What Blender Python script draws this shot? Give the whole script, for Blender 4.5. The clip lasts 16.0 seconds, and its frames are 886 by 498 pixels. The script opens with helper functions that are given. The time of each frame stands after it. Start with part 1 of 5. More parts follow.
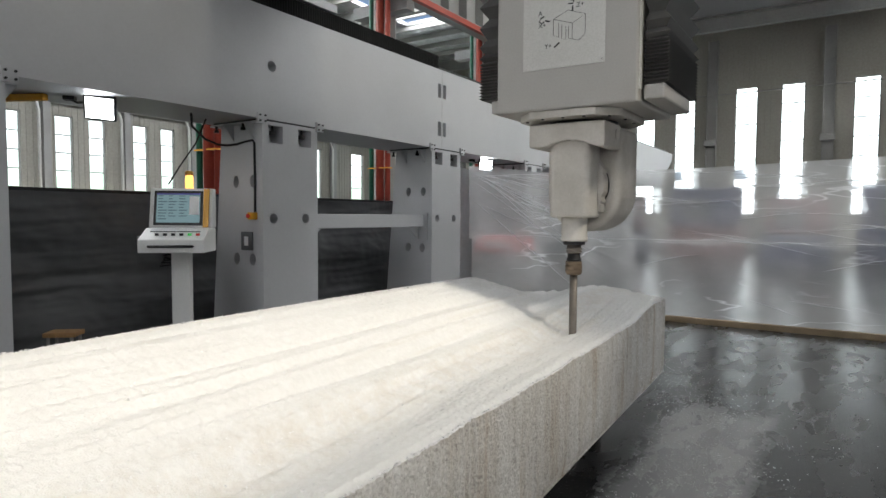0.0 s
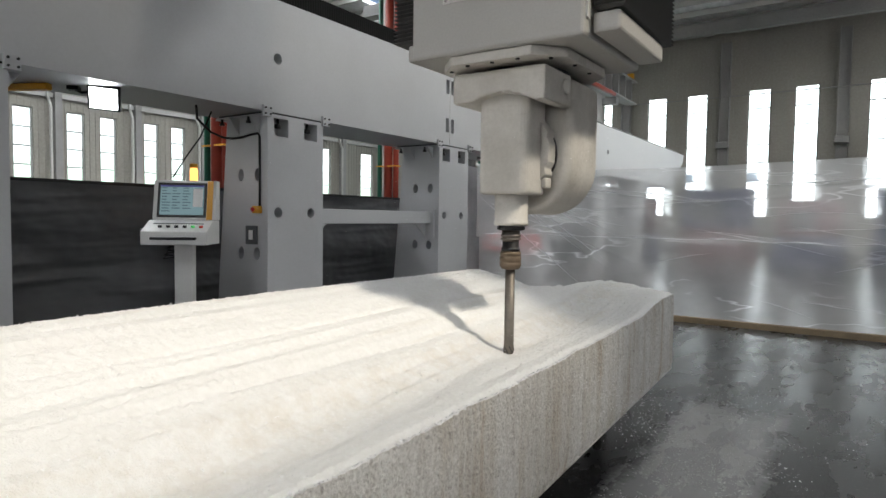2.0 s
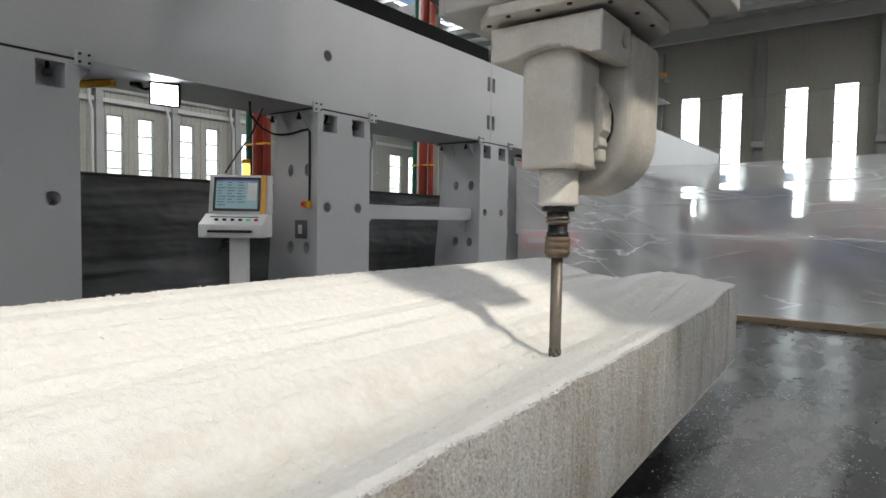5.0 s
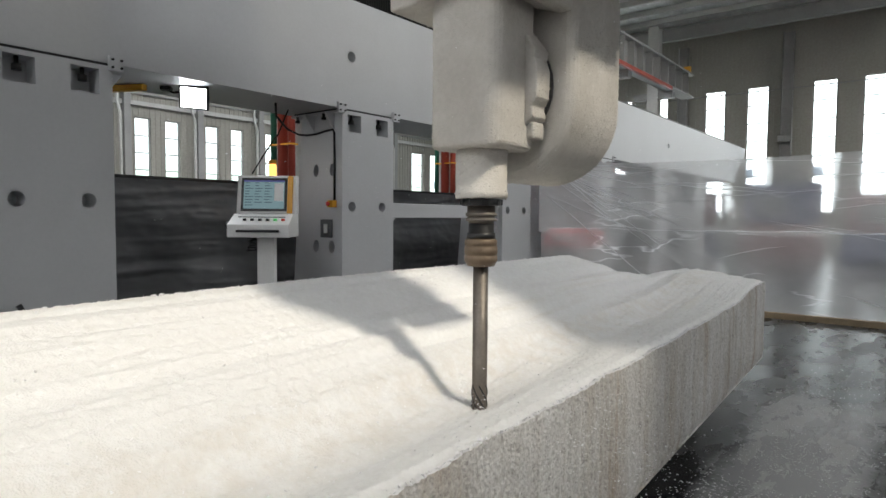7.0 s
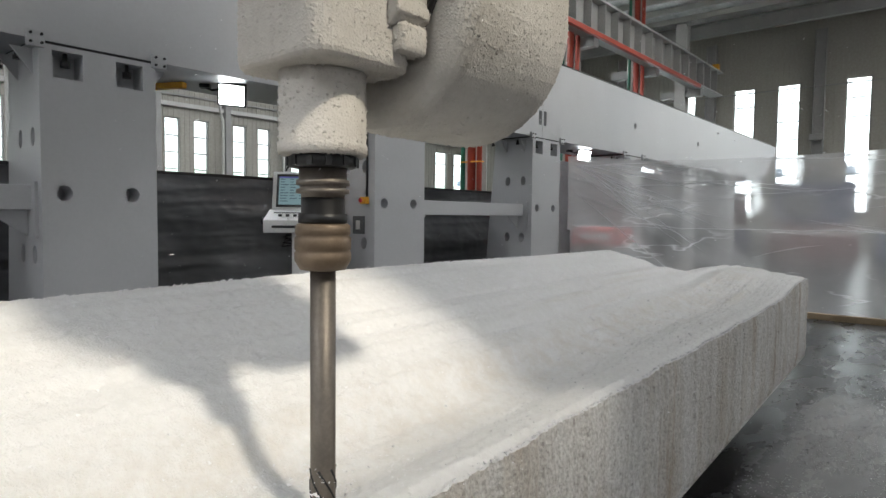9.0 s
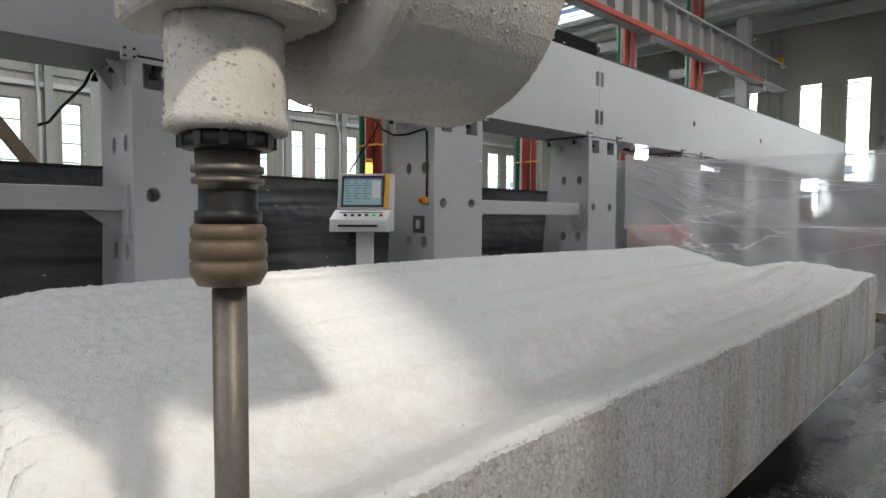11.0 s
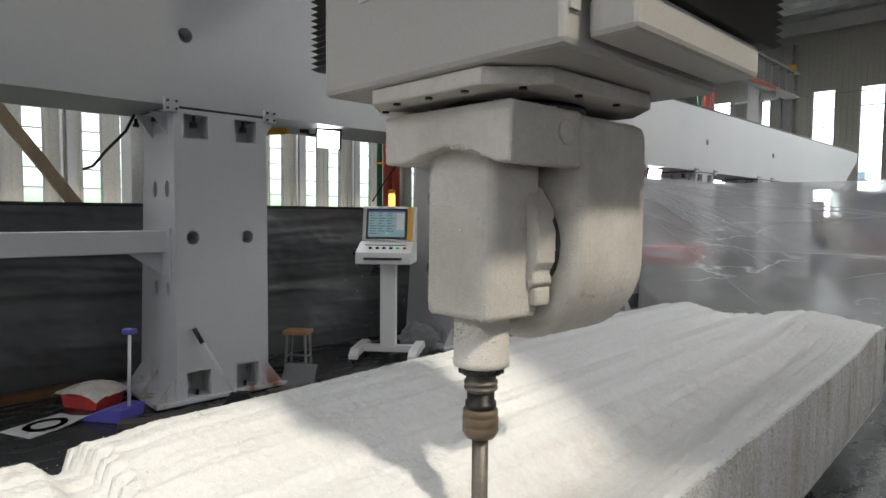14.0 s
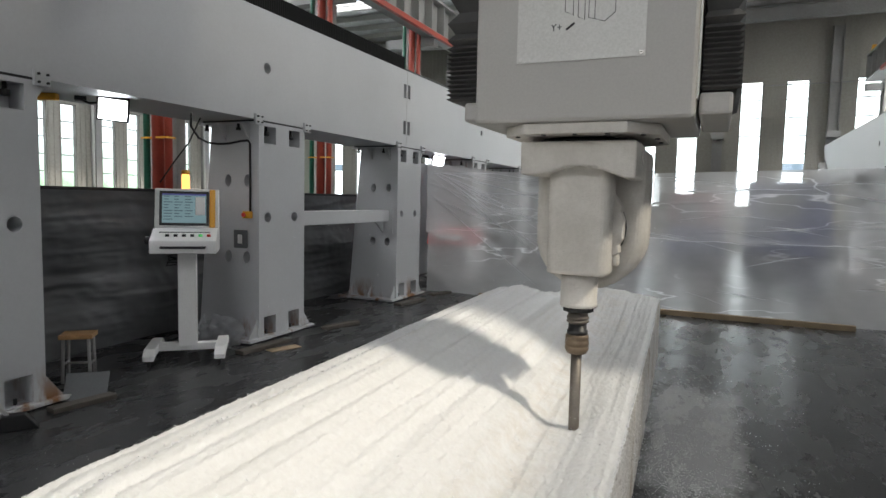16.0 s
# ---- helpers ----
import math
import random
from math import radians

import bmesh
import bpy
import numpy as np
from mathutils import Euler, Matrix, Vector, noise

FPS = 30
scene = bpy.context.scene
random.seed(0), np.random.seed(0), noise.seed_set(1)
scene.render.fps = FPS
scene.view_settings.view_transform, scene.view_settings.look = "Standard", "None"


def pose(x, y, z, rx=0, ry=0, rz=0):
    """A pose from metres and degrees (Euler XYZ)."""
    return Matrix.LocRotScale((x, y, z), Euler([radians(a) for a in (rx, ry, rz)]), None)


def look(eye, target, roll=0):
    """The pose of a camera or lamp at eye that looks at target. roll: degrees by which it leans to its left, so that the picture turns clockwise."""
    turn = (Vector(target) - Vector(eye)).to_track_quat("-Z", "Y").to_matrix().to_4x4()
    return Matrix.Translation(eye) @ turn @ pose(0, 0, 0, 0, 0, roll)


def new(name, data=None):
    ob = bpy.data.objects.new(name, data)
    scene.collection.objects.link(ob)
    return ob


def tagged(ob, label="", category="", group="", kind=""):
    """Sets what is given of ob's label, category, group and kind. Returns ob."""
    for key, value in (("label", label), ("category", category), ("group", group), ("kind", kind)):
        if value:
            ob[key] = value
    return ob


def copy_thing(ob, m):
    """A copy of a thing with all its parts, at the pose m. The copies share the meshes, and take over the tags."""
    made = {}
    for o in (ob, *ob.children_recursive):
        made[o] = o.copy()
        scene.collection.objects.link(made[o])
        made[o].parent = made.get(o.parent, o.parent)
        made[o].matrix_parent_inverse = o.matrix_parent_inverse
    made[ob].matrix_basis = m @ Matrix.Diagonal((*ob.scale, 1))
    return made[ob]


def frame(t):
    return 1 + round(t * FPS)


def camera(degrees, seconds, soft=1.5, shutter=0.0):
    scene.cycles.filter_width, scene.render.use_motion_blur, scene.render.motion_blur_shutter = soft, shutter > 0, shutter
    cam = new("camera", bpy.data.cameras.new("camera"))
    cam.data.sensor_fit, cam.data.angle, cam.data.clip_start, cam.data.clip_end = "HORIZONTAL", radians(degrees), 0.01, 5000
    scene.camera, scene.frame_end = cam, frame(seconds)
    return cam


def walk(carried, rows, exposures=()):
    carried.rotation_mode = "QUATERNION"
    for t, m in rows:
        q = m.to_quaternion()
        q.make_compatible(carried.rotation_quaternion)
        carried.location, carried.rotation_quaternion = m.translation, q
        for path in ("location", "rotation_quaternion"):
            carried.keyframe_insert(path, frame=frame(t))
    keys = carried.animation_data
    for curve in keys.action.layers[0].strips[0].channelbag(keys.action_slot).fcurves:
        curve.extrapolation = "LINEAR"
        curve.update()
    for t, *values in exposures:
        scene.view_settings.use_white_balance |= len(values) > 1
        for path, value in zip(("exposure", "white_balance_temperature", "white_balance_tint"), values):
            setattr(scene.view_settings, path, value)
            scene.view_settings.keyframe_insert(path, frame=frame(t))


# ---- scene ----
cam = camera(71.4, 16.0)

PATH = [
    (0, (0.17, 0.523, 1.274), (-0.924, 2.194, 1.167), 0.3),
    (0.5, (0.193, 0.602, 1.259), (-0.918, 2.261, 1.153), 0.7),
    (1, (0.205, 0.614, 1.231), (-0.911, 2.27, 1.129), 0.7),
    (1.5, (0.188, 0.617, 1.216), (-0.932, 2.271, 1.116), 0.7),
    (2, (0.16, 0.602, 1.214), (-0.959, 2.256, 1.112), 0.8),
    (2.5, (0.141, 0.576, 1.18), (-0.983, 2.228, 1.082), 0.6),
    (3, (0.093, 0.541, 1.164), (-1.037, 2.188, 1.067), 0.7),
    (3.5, (0.059, 0.487, 1.151), (-1.083, 2.126, 1.052), 0.7),
    (4, (0.024, 0.441, 1.132), (-1.134, 2.068, 1.034), 0.6),
    (4.2, (-0.001, 0.463, 1.133), (-1.164, 2.087, 1.037), 0.7),
    (6.5, (0.011, 0.408, 1.153), (-1.217, 1.984, 1.048), 0.5),
    (7, (0.008, 0.407, 1.147), (-1.232, 1.973, 1.042), 0.4),
    (7.5, (-0.002, 0.404, 1.148), (-1.252, 1.962, 1.042), 0.4),
    (8, (-0.007, 0.399, 1.137), (-1.27, 1.946, 1.032), 0.5),
    (8.5, (-0.028, 0.384, 1.122), (-1.305, 1.919, 1.017), 0.5),
    (9, (-0.055, 0.329, 1.119), (-1.348, 1.85, 1.012), 0.6),
    (9.2, (-0.072, 0.305, 1.105), (-1.379, 1.815, 1.0), 0.6),
    (11.3, (0.017, 0.145, 1.096), (-1.456, 1.493, 0.993), 0.1),
    (11.5, (0.031, 0.13, 1.157), (-1.5, 1.411, 1.052), 0.1),
    (12, (0.042, 0.133, 1.215), (-1.516, 1.383, 1.118), 0.0),
    (12.5, (0.082, 0.105, 1.315), (-1.477, 1.352, 1.196), 0.4),
    (13, (0.059, 0.115, 1.295), (-1.487, 1.38, 1.193), 0.3),
    (13.5, (0.107, 0.043, 1.311), (-1.417, 1.334, 1.215), 0.1),
    (14, (0.045, -0.044, 1.433), (-1.391, 1.343, 1.319), 0.5),
    (14.5, (-0.037, -0.108, 1.478), (-1.336, 1.409, 1.37), 0.6),
    (15, (-0.043, -0.17, 1.476), (-1.231, 1.436, 1.366), 0.6),
    (15.5, (-0.209, -0.219, 1.475), (-1.187, 1.519, 1.327), 1.4),
    (16, (-0.399, -0.283, 1.464), (-1.205, 1.54, 1.302), 1.3),
]
walk(cam, [(t, look(eye, target, roll)) for t, eye, target, roll in PATH],
     [(0, 0.10), (4.2, 0.05), (7, 0.03), (9.2, 0.04), (11.3, 0.0), (12, -0.10), (13, -0.10), (14, 0.02), (16, 0.0)])

# ---- world, sun and large lights ----
SUN_AZ = Vector((1.0, 0.01, 0)).normalized()      # towards the sun
SUN_EL = radians(48)
world = bpy.data.worlds.new("sky")
scene.world = world
world.use_nodes = True
wn = world.node_tree
sky = wn.nodes.new("ShaderNodeTexSky")
sky.sky_type, sky.sun_disc = "NISHITA", False
sky.sun_elevation = SUN_EL
sky.sun_rotation = math.atan2(SUN_AZ.x, SUN_AZ.y)
wn.links.new(sky.outputs[0], wn.nodes["Background"].inputs[0])
wn.nodes["Background"].inputs[1].default_value = 0.12

sun_dir = Vector((SUN_AZ.x * math.cos(SUN_EL), SUN_AZ.y * math.cos(SUN_EL), math.sin(SUN_EL)))
sun = new("sun", bpy.data.lights.new("sun", "SUN"))
sun.data.energy, sun.data.angle, sun.data.color = 2.7, radians(4.5), (1.0, 0.915, 0.805)
sun.matrix_world = look(sun_dir * 40, (0, 0, 0))


def area_lamp(name, eye, target, sx, sy, watts, color=(1, 1, 1)):
    """Added fill daylight: an area lamp just inside an unseen roof opening."""
    la = bpy.data.lights.new(name, "AREA")
    la.shape, la.size, la.size_y, la.energy, la.color = "RECTANGLE", sx, sy, watts, color
    ob = new(name, la)
    ob.matrix_world = look(eye, target)
    return ob


DAY = (0.985, 0.99, 1.0)
# fill lamps added above the view, in roof openings that are never seen
area_lamp("roof_light_glow", (1.25, 1.5, 9.35), (1.25, 1.5, 0), 0.95, 17.5, 340, DAY)
area_lamp("roof_light_glow", (6.38, 1.4, 9.35), (6.38, 1.4, 0), 1.4, 3.6, 115, DAY)
area_lamp("roof_light_glow", (-13.5, 9.0, 9.35), (-13.5, 9.0, 0), 3.8, 25.0, 2000, DAY)
area_lamp("roof_light_glow", (-2.0, -10.0, 9.35), (-2.0, -10.0, 0), 9.8, 3.8, 800, DAY)
area_lamp("roof_light_glow", (9.0, 16.0, 9.35), (9.0, 16.0, 0), 3.8, 15.0, 3800, DAY)
area_lamp("roof_light_glow", (-1.0, 14.1, 9.35), (-1.0, 14.1, 0), 5.8, 9.4, 8500, DAY)

# ---- materials ----


class Mat:
    """A node material with a Principled shader and small helpers."""

    def __init__(self, name, color, rough=0.5, metal=0.0, spec=0.5):
        self.m = bpy.data.materials.new(name)
        self.m.use_nodes = True
        self.t = self.m.node_tree
        self.b = self.t.nodes["Principled BSDF"]
        self.b.inputs["Base Color"].default_value = (*color, 1)
        self.b.inputs["Roughness"].default_value = rough
        self.b.inputs["Metallic"].default_value = metal
        self.b.inputs["Specular IOR Level"].default_value = spec

    def coords(self, world=False, scale=None):
        tc = self.t.nodes.new("ShaderNodeNewGeometry" if world else "ShaderNodeTexCoord")
        out = tc.outputs["Position"] if world else tc.outputs["Object"]
        if scale:
            mp = self.t.nodes.new("ShaderNodeMapping")
            mp.inputs["Scale"].default_value = scale
            self.t.links.new(out, mp.inputs["Vector"])
            out = mp.outputs[0]
        return out

    def noise(self, scale, detail=4, rough=0.55, stretch=None, world=False):
        n = self.t.nodes.new("ShaderNodeTexNoise")
        n.inputs["Scale"].default_value, n.inputs["Detail"].default_value, n.inputs["Roughness"].default_value = scale, detail, rough
        self.t.links.new(self.coords(world, stretch), n.inputs["Vector"])
        return n.outputs["Fac"]

    def ramp(self, fac, stops):
        r = self.t.nodes.new("ShaderNodeValToRGB")
        el = r.color_ramp.elements
        while len(el) < len(stops):
            el.new(0.5)
        for e, (p, c) in zip(el, stops):
            e.position, e.color = p, (*c, 1)
        self.t.links.new(fac, r.inputs[0])
        return r.outputs[0]

    def mix(self, fac, a, b, mode="MIX"):
        n = self.t.nodes.new("ShaderNodeMix")
        n.data_type, n.blend_type = "RGBA", mode
        for i, v in ((0, fac), (6, a), (7, b)):
            if isinstance(v, (int, float)):
                n.inputs[i].default_value = v
            elif isinstance(v, tuple):
                n.inputs[i].default_value = (*v, 1)
            else:
                self.t.links.new(v, n.inputs[i])
        return n.outputs[2]

    def color(self, out):
        self.t.links.new(out, self.b.inputs["Base Color"])
        return self

    def rough(self, fac, lo, hi):
        mr = self.t.nodes.new("ShaderNodeMapRange")
        mr.inputs["From Min"].default_value, mr.inputs["From Max"].default_value = 0.3, 0.7
        mr.inputs["To Min"].default_value, mr.inputs["To Max"].default_value = lo, hi
        self.t.links.new(fac, mr.inputs[0])
        self.t.links.new(mr.outputs[0], self.b.inputs["Roughness"])
        return self

    def bump(self, fac, strength, dist):
        b = self.t.nodes.new("ShaderNodeBump")
        b.inputs["Strength"].default_value, b.inputs["Distance"].default_value = strength, dist
        self.t.links.new(fac, b.inputs["Height"])
        prev = self.b.inputs["Normal"].links
        if prev:
            self.t.links.new(prev[0].from_socket, b.inputs["Normal"])
        self.t.links.new(b.outputs[0], self.b.inputs["Normal"])
        return self


def varied(name, color, rough=0.5, metal=0.0, amount=0.12, scale=2.0, grain=60.0, bump=0.15, dist=0.002, spec=0.5, stretch=None, world=True, speck=0.12):
    """A surface with stains at one scale and grain at another."""
    m = Mat(name, color, rough, metal, spec)
    a = m.noise(scale, 5, 0.6, stretch, world)
    g = m.noise(grain, 3, 0.6, None, world)
    lo, hi = tuple(c * (1 - amount) for c in color), tuple(min(1, c * (1 + amount)) for c in color)
    base = m.ramp(a, [(0.3, lo), (0.7, hi)])
    m.color(m.mix(speck, base, m.ramp(g, [(0.35, (0.3, 0.3, 0.3)), (0.65, (0.9, 0.9, 0.9))]), "OVERLAY"))
    m.rough(a, max(0.02, rough - 0.08), min(1, rough + 0.1))
    if bump:
        m.bump(g, bump, dist)
    return m


def glow(name, color, strength):
    m = Mat(name, (0, 0, 0), 0.6)
    m.b.inputs["Emission Color"].default_value = (*color, 1)
    m.b.inputs["Emission Strength"].default_value = strength
    return m.m


def machine_paint():
    """Grey-white enamel, faintly blotched, with rust running from the feet."""
    m = varied("machine_paint", (0.49, 0.498, 0.513), 0.40, 0, 0.06, 0.7, 45, 0.05, 0.001, speck=0.03)
    sep, rng = m.t.nodes.new("ShaderNodeSeparateXYZ"), m.t.nodes.new("ShaderNodeMapRange")
    m.t.links.new(m.coords(True), sep.inputs[0])
    rng.inputs["From Min"].default_value, rng.inputs["From Max"].default_value = 0.32, 0.04
    m.t.links.new(sep.outputs["Z"], rng.inputs[0])
    spots = m.ramp(m.noise(5.0, 4, 0.6, (1, 1, 0.35), True), [(0.52, (0, 0, 0)), (0.63, (1, 1, 1))])
    fac = m.mix(1.0, spots, rng.outputs[0], "MULTIPLY")
    base = m.b.inputs["Base Color"].links[0].from_socket
    m.color(m.mix(fac, base, (0.22, 0.10, 0.035)))
    return m.m


PAINT = machine_paint()
RAMPAINT = varied("dusty_white_paint", (0.40, 0.388, 0.365), 0.5, 0, 0.06, 1.6, 120, 0.2, 0.0012, world=False, speck=0.05).m
BLACK = varied("black_steel", (0.015, 0.015, 0.016), 0.4, 0.2, 0.3, 8, 90, 0.1).m
RAILCLOTH = varied("matt_black_cloth", (0.010, 0.010, 0.010), 0.85, 0, 0.3, 6, 200, 0.1, spec=0.15).m
BELLOWS = varied("black_bellows_cloth", (0.06, 0.059, 0.058), 0.5, 0, 0.3, 6, 200, 0.2).m
STEEL = varied("bright_steel", (0.55, 0.54, 0.52), 0.28, 1.0, 0.15, 10, 200, 0.1).m
TOOLSTEEL = varied("tool_steel", (0.17, 0.15, 0.13), 0.5, 0.7, 0.2, 14, 160, 0.15, world=False).m
NUT = varied("brown_nut_steel", (0.17, 0.125, 0.085), 0.5, 0.4, 0.2, 12, 140, 0.15, world=False).m
ALU = varied("plate_aluminium", (0.52, 0.515, 0.49), 0.42, 0.1, 0.04, 3, 160, 0.05, world=False).m
INK = Mat("black_ink", (0.02, 0.02, 0.022), 0.5).m
WALL = varied("clad_wall", (0.34, 0.33, 0.29), 0.6, 0, 0.07, 0.5, 12, 0.05)
WALL.bump(WALL.noise(11.0, 0, 0.5, (1, 1, 0), True), 0.3, 0.02)
WALL = WALL.m
STEELGREY = varied("grey_painted_steel", (0.30, 0.30, 0.29), 0.5, 0, 0.1, 1.0, 30, 0.08).m
STEELPALE = varied("pale_painted_steel", (0.50, 0.50, 0.48), 0.5, 0, 0.1, 1.0, 30, 0.08).m
RED = varied("red_paint", (0.34, 0.055, 0.035), 0.45, 0, 0.15, 2, 40, 0.08).m
REDPALE = varied("faded_red_cover", (0.55, 0.06, 0.06), 0.5, 0, 0.15, 3, 40, 0.1).m
GREEN = varied("green_pipe_paint", (0.03, 0.16, 0.10), 0.4, 0, 0.15, 2, 40, 0.08).m
YELLOW = varied("yellow_paint", (0.75, 0.36, 0.03), 0.4, 0, 0.08, 3, 60, 0.08).m
WOOD = varied("pale_wood", (0.46, 0.27, 0.12), 0.6, 0, 0.2, 3, 60, 0.15, stretch=(1, 8, 1)).m
STRIPWOOD = varied("dusty_wood_strip", (0.33, 0.25, 0.16), 0.65, 0, 0.2, 4, 70, 0.2).m
WHITEPLASTIC = varied("white_plastic", (0.70, 0.70, 0.69), 0.4, 0, 0.05, 2, 80, 0.05).m
DUST = varied("foam_dust", (0.86, 0.86, 0.87), 0.9, 0, 0.04, 12, 220, 0.5, 0.004).m


def floor_dust(m):
    """Thin foam dust swept beside the block: a long patch with a ragged rim."""
    n, fine = m.noise(3.0, 5, 0.65, None, True), m.noise(30, 4, 0.7, None, True)
    sep = m.t.nodes.new("ShaderNodeSeparateXYZ")
    m.t.links.new(m.coords(True), sep.inputs[0])

    def calc(op, a, b):
        q = m.t.nodes.new("ShaderNodeMath")
        q.operation = op
        for i, v in enumerate((a, b)):
            if isinstance(v, float):
                q.inputs[i].default_value = v
            else:
                m.t.links.new(v, q.inputs[i])
        return q.outputs[0]
    dx = calc("DIVIDE", calc("ABSOLUTE", calc("ADD", sep.outputs["X"], 0.46), 0.0), 0.28)
    dy = calc("DIVIDE", calc("ABSOLUTE", calc("ADD", sep.outputs["Y"], -3.9), 0.0), 1.0)
    d = calc("MAXIMUM", dx, dy)
    d = calc("ADD", d, calc("MULTIPLY", calc("ADD", n, -0.5), 0.9))
    d = calc("ADD", d, calc("MULTIPLY", calc("ADD", fine, -0.5), 0.5))
    mr = m.t.nodes.new("ShaderNodeMapRange")
    mr.inputs["From Min"].default_value, mr.inputs["From Max"].default_value = 0.75, 1.15
    mr.inputs["To Min"].default_value, mr.inputs["To Max"].default_value = 0.42, 0.0
    m.t.links.new(d, mr.inputs[0])
    return mr.outputs[0]


def floor_material():
    m = Mat("floor_epoxy", (0.05, 0.052, 0.055), 0.2, 0, 0.22)
    a, b, c = m.noise(0.5, 6, 0.6, None, True), m.noise(4.0, 5, 0.65, (1, 0.35, 1), True), m.noise(55, 3, 0.6, None, True)
    base = m.ramp(a, [(0.25, (0.026, 0.027, 0.029)), (0.75, (0.042, 0.043, 0.045))])
    base = m.mix(0.35, base, m.ramp(b, [(0.35, (0.024, 0.024, 0.025)), (0.7, (0.055, 0.055, 0.054))]))
    base = m.mix(floor_dust(m), base, (0.62, 0.62, 0.63))
    m.color(m.mix(m.ramp(c, [(0.62, (0, 0, 0)), (0.72, (0.25, 0.25, 0.25))]), base, (0.35, 0.35, 0.35)))
    m.rough(b, 0.22, 0.32)
    m.bump(b, 0.03, 0.003)
    return m.m


def foam_material():
    """Carved white foam: bead grain, torn crumbs, faint warm bands along the cuts."""
    m = Mat("carved_foam", (0.84, 0.84, 0.83), 0.9, 0, 0.2)
    fine, mid, lump, band = m.noise(260, 2, 0.6), m.noise(55, 5, 0.75), m.noise(14, 5, 0.7), m.noise(9.0, 5, 0.65, (1.0, 0.06, 1.0))
    base = m.ramp(band, [(0.28, (0.76, 0.74, 0.70)), (0.38, (0.83, 0.83, 0.825)), (0.8, (0.87, 0.875, 0.875))])
    base = m.mix(0.25, base, m.ramp(lump, [(0.35, (0.79, 0.785, 0.77)), (0.6, (0.87, 0.875, 0.875))]))
    # torn, browned strip where the cutter ran last
    sep, cut = m.t.nodes.new("ShaderNodeSeparateXYZ"), m.t.nodes.new("ShaderNodeMath")
    m.t.links.new(m.coords(), sep.inputs[0])
    cut.operation = "MULTIPLY_ADD"
    m.t.links.new(band, cut.inputs[0])
    cut.inputs[1].default_value = 0.16
    m.t.links.new(sep.outputs["X"], cut.inputs[2])
    sh = m.t.nodes.new("ShaderNodeMapRange")
    sh.inputs["From Min"].default_value, sh.inputs["From Max"].default_value = -0.32, -0.06
    m.t.links.new(cut.outputs[0], sh.inputs[0])
    strip = m.ramp(sh.outputs[0], [(0.0, (0, 0, 0)), (0.25, (0.7, 0.7, 0.7)), (0.6, (0.55, 0.55, 0.55)), (1.0, (0, 0, 0))])
    patchy = m.mix(1.0, strip, m.ramp(lump, [(0.36, (0.5, 0.5, 0.5)), (0.60, (0.04, 0.04, 0.04))]), "MULTIPLY")
    base = m.mix(patchy, base, (0.66, 0.59, 0.50))
    m.color(m.mix(0.09, base, m.ramp(mid, [(0.4, (0.45, 0.43, 0.40)), (0.6, (1, 1, 1))]), "MULTIPLY"))
    m.bump(lump, 0.10, 0.008)
    m.bump(mid, 0.75, 0.005)
    m.bump(fine, 0.9, 0.002)
    return m.m


def foam_side_material():
    """The cut side of the block: grey, dirty, with streaks that run down."""
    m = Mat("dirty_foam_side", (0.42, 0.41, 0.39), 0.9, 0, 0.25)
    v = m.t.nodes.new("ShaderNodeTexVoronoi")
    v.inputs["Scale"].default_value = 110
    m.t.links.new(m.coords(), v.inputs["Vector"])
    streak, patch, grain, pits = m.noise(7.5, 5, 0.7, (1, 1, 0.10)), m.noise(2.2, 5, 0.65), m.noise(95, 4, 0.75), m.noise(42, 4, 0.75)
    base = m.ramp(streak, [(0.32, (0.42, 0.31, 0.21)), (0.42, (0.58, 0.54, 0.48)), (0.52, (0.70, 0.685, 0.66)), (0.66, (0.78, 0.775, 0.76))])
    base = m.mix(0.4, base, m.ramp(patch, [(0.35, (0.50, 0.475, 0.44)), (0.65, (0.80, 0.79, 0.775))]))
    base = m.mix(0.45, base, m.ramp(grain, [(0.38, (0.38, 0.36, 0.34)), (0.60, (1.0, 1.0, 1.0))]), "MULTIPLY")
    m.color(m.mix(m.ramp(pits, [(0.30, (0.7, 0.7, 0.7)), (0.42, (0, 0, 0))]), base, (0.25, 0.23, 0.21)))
    m.bump(v.outputs["Distance"], 0.6, 0.006)
    m.bump(pits, 0.8, 0.008)
    m.bump(grain, 0.8, 0.005)
    return m.m


def crust_material():
    """Machine paint under a crust of foam crumbs."""
    m = Mat("foam_crusted_paint", (0.6, 0.58, 0.54), 0.85, 0, 0.3)
    v = m.t.nodes.new("ShaderNodeTexVoronoi")
    v.inputs["Scale"].default_value = 230
    m.t.links.new(m.coords(), v.inputs["Vector"])
    big, mid, fine = m.noise(5.0, 4, 0.6), m.noise(70, 4, 0.7), m.noise(320, 2, 0.6)
    base = m.ramp(big, [(0.35, (0.49, 0.465, 0.425)), (0.65, (0.61, 0.585, 0.545))])
    grain = m.ramp(v.outputs["Distance"], [(0.08, (1, 1, 1)), (0.6, (0, 0, 0))])
    m.color(m.mix(0.12, base, m.ramp(mid, [(0.38, (0.5, 0.49, 0.47)), (0.6, (1, 1, 1))]), "MULTIPLY"))
    m.bump(mid, 0.2, 0.002)
    m.bump(grain, 0.35, 0.0015)
    m.bump(fine, 0.5, 0.0015)
    return m.m


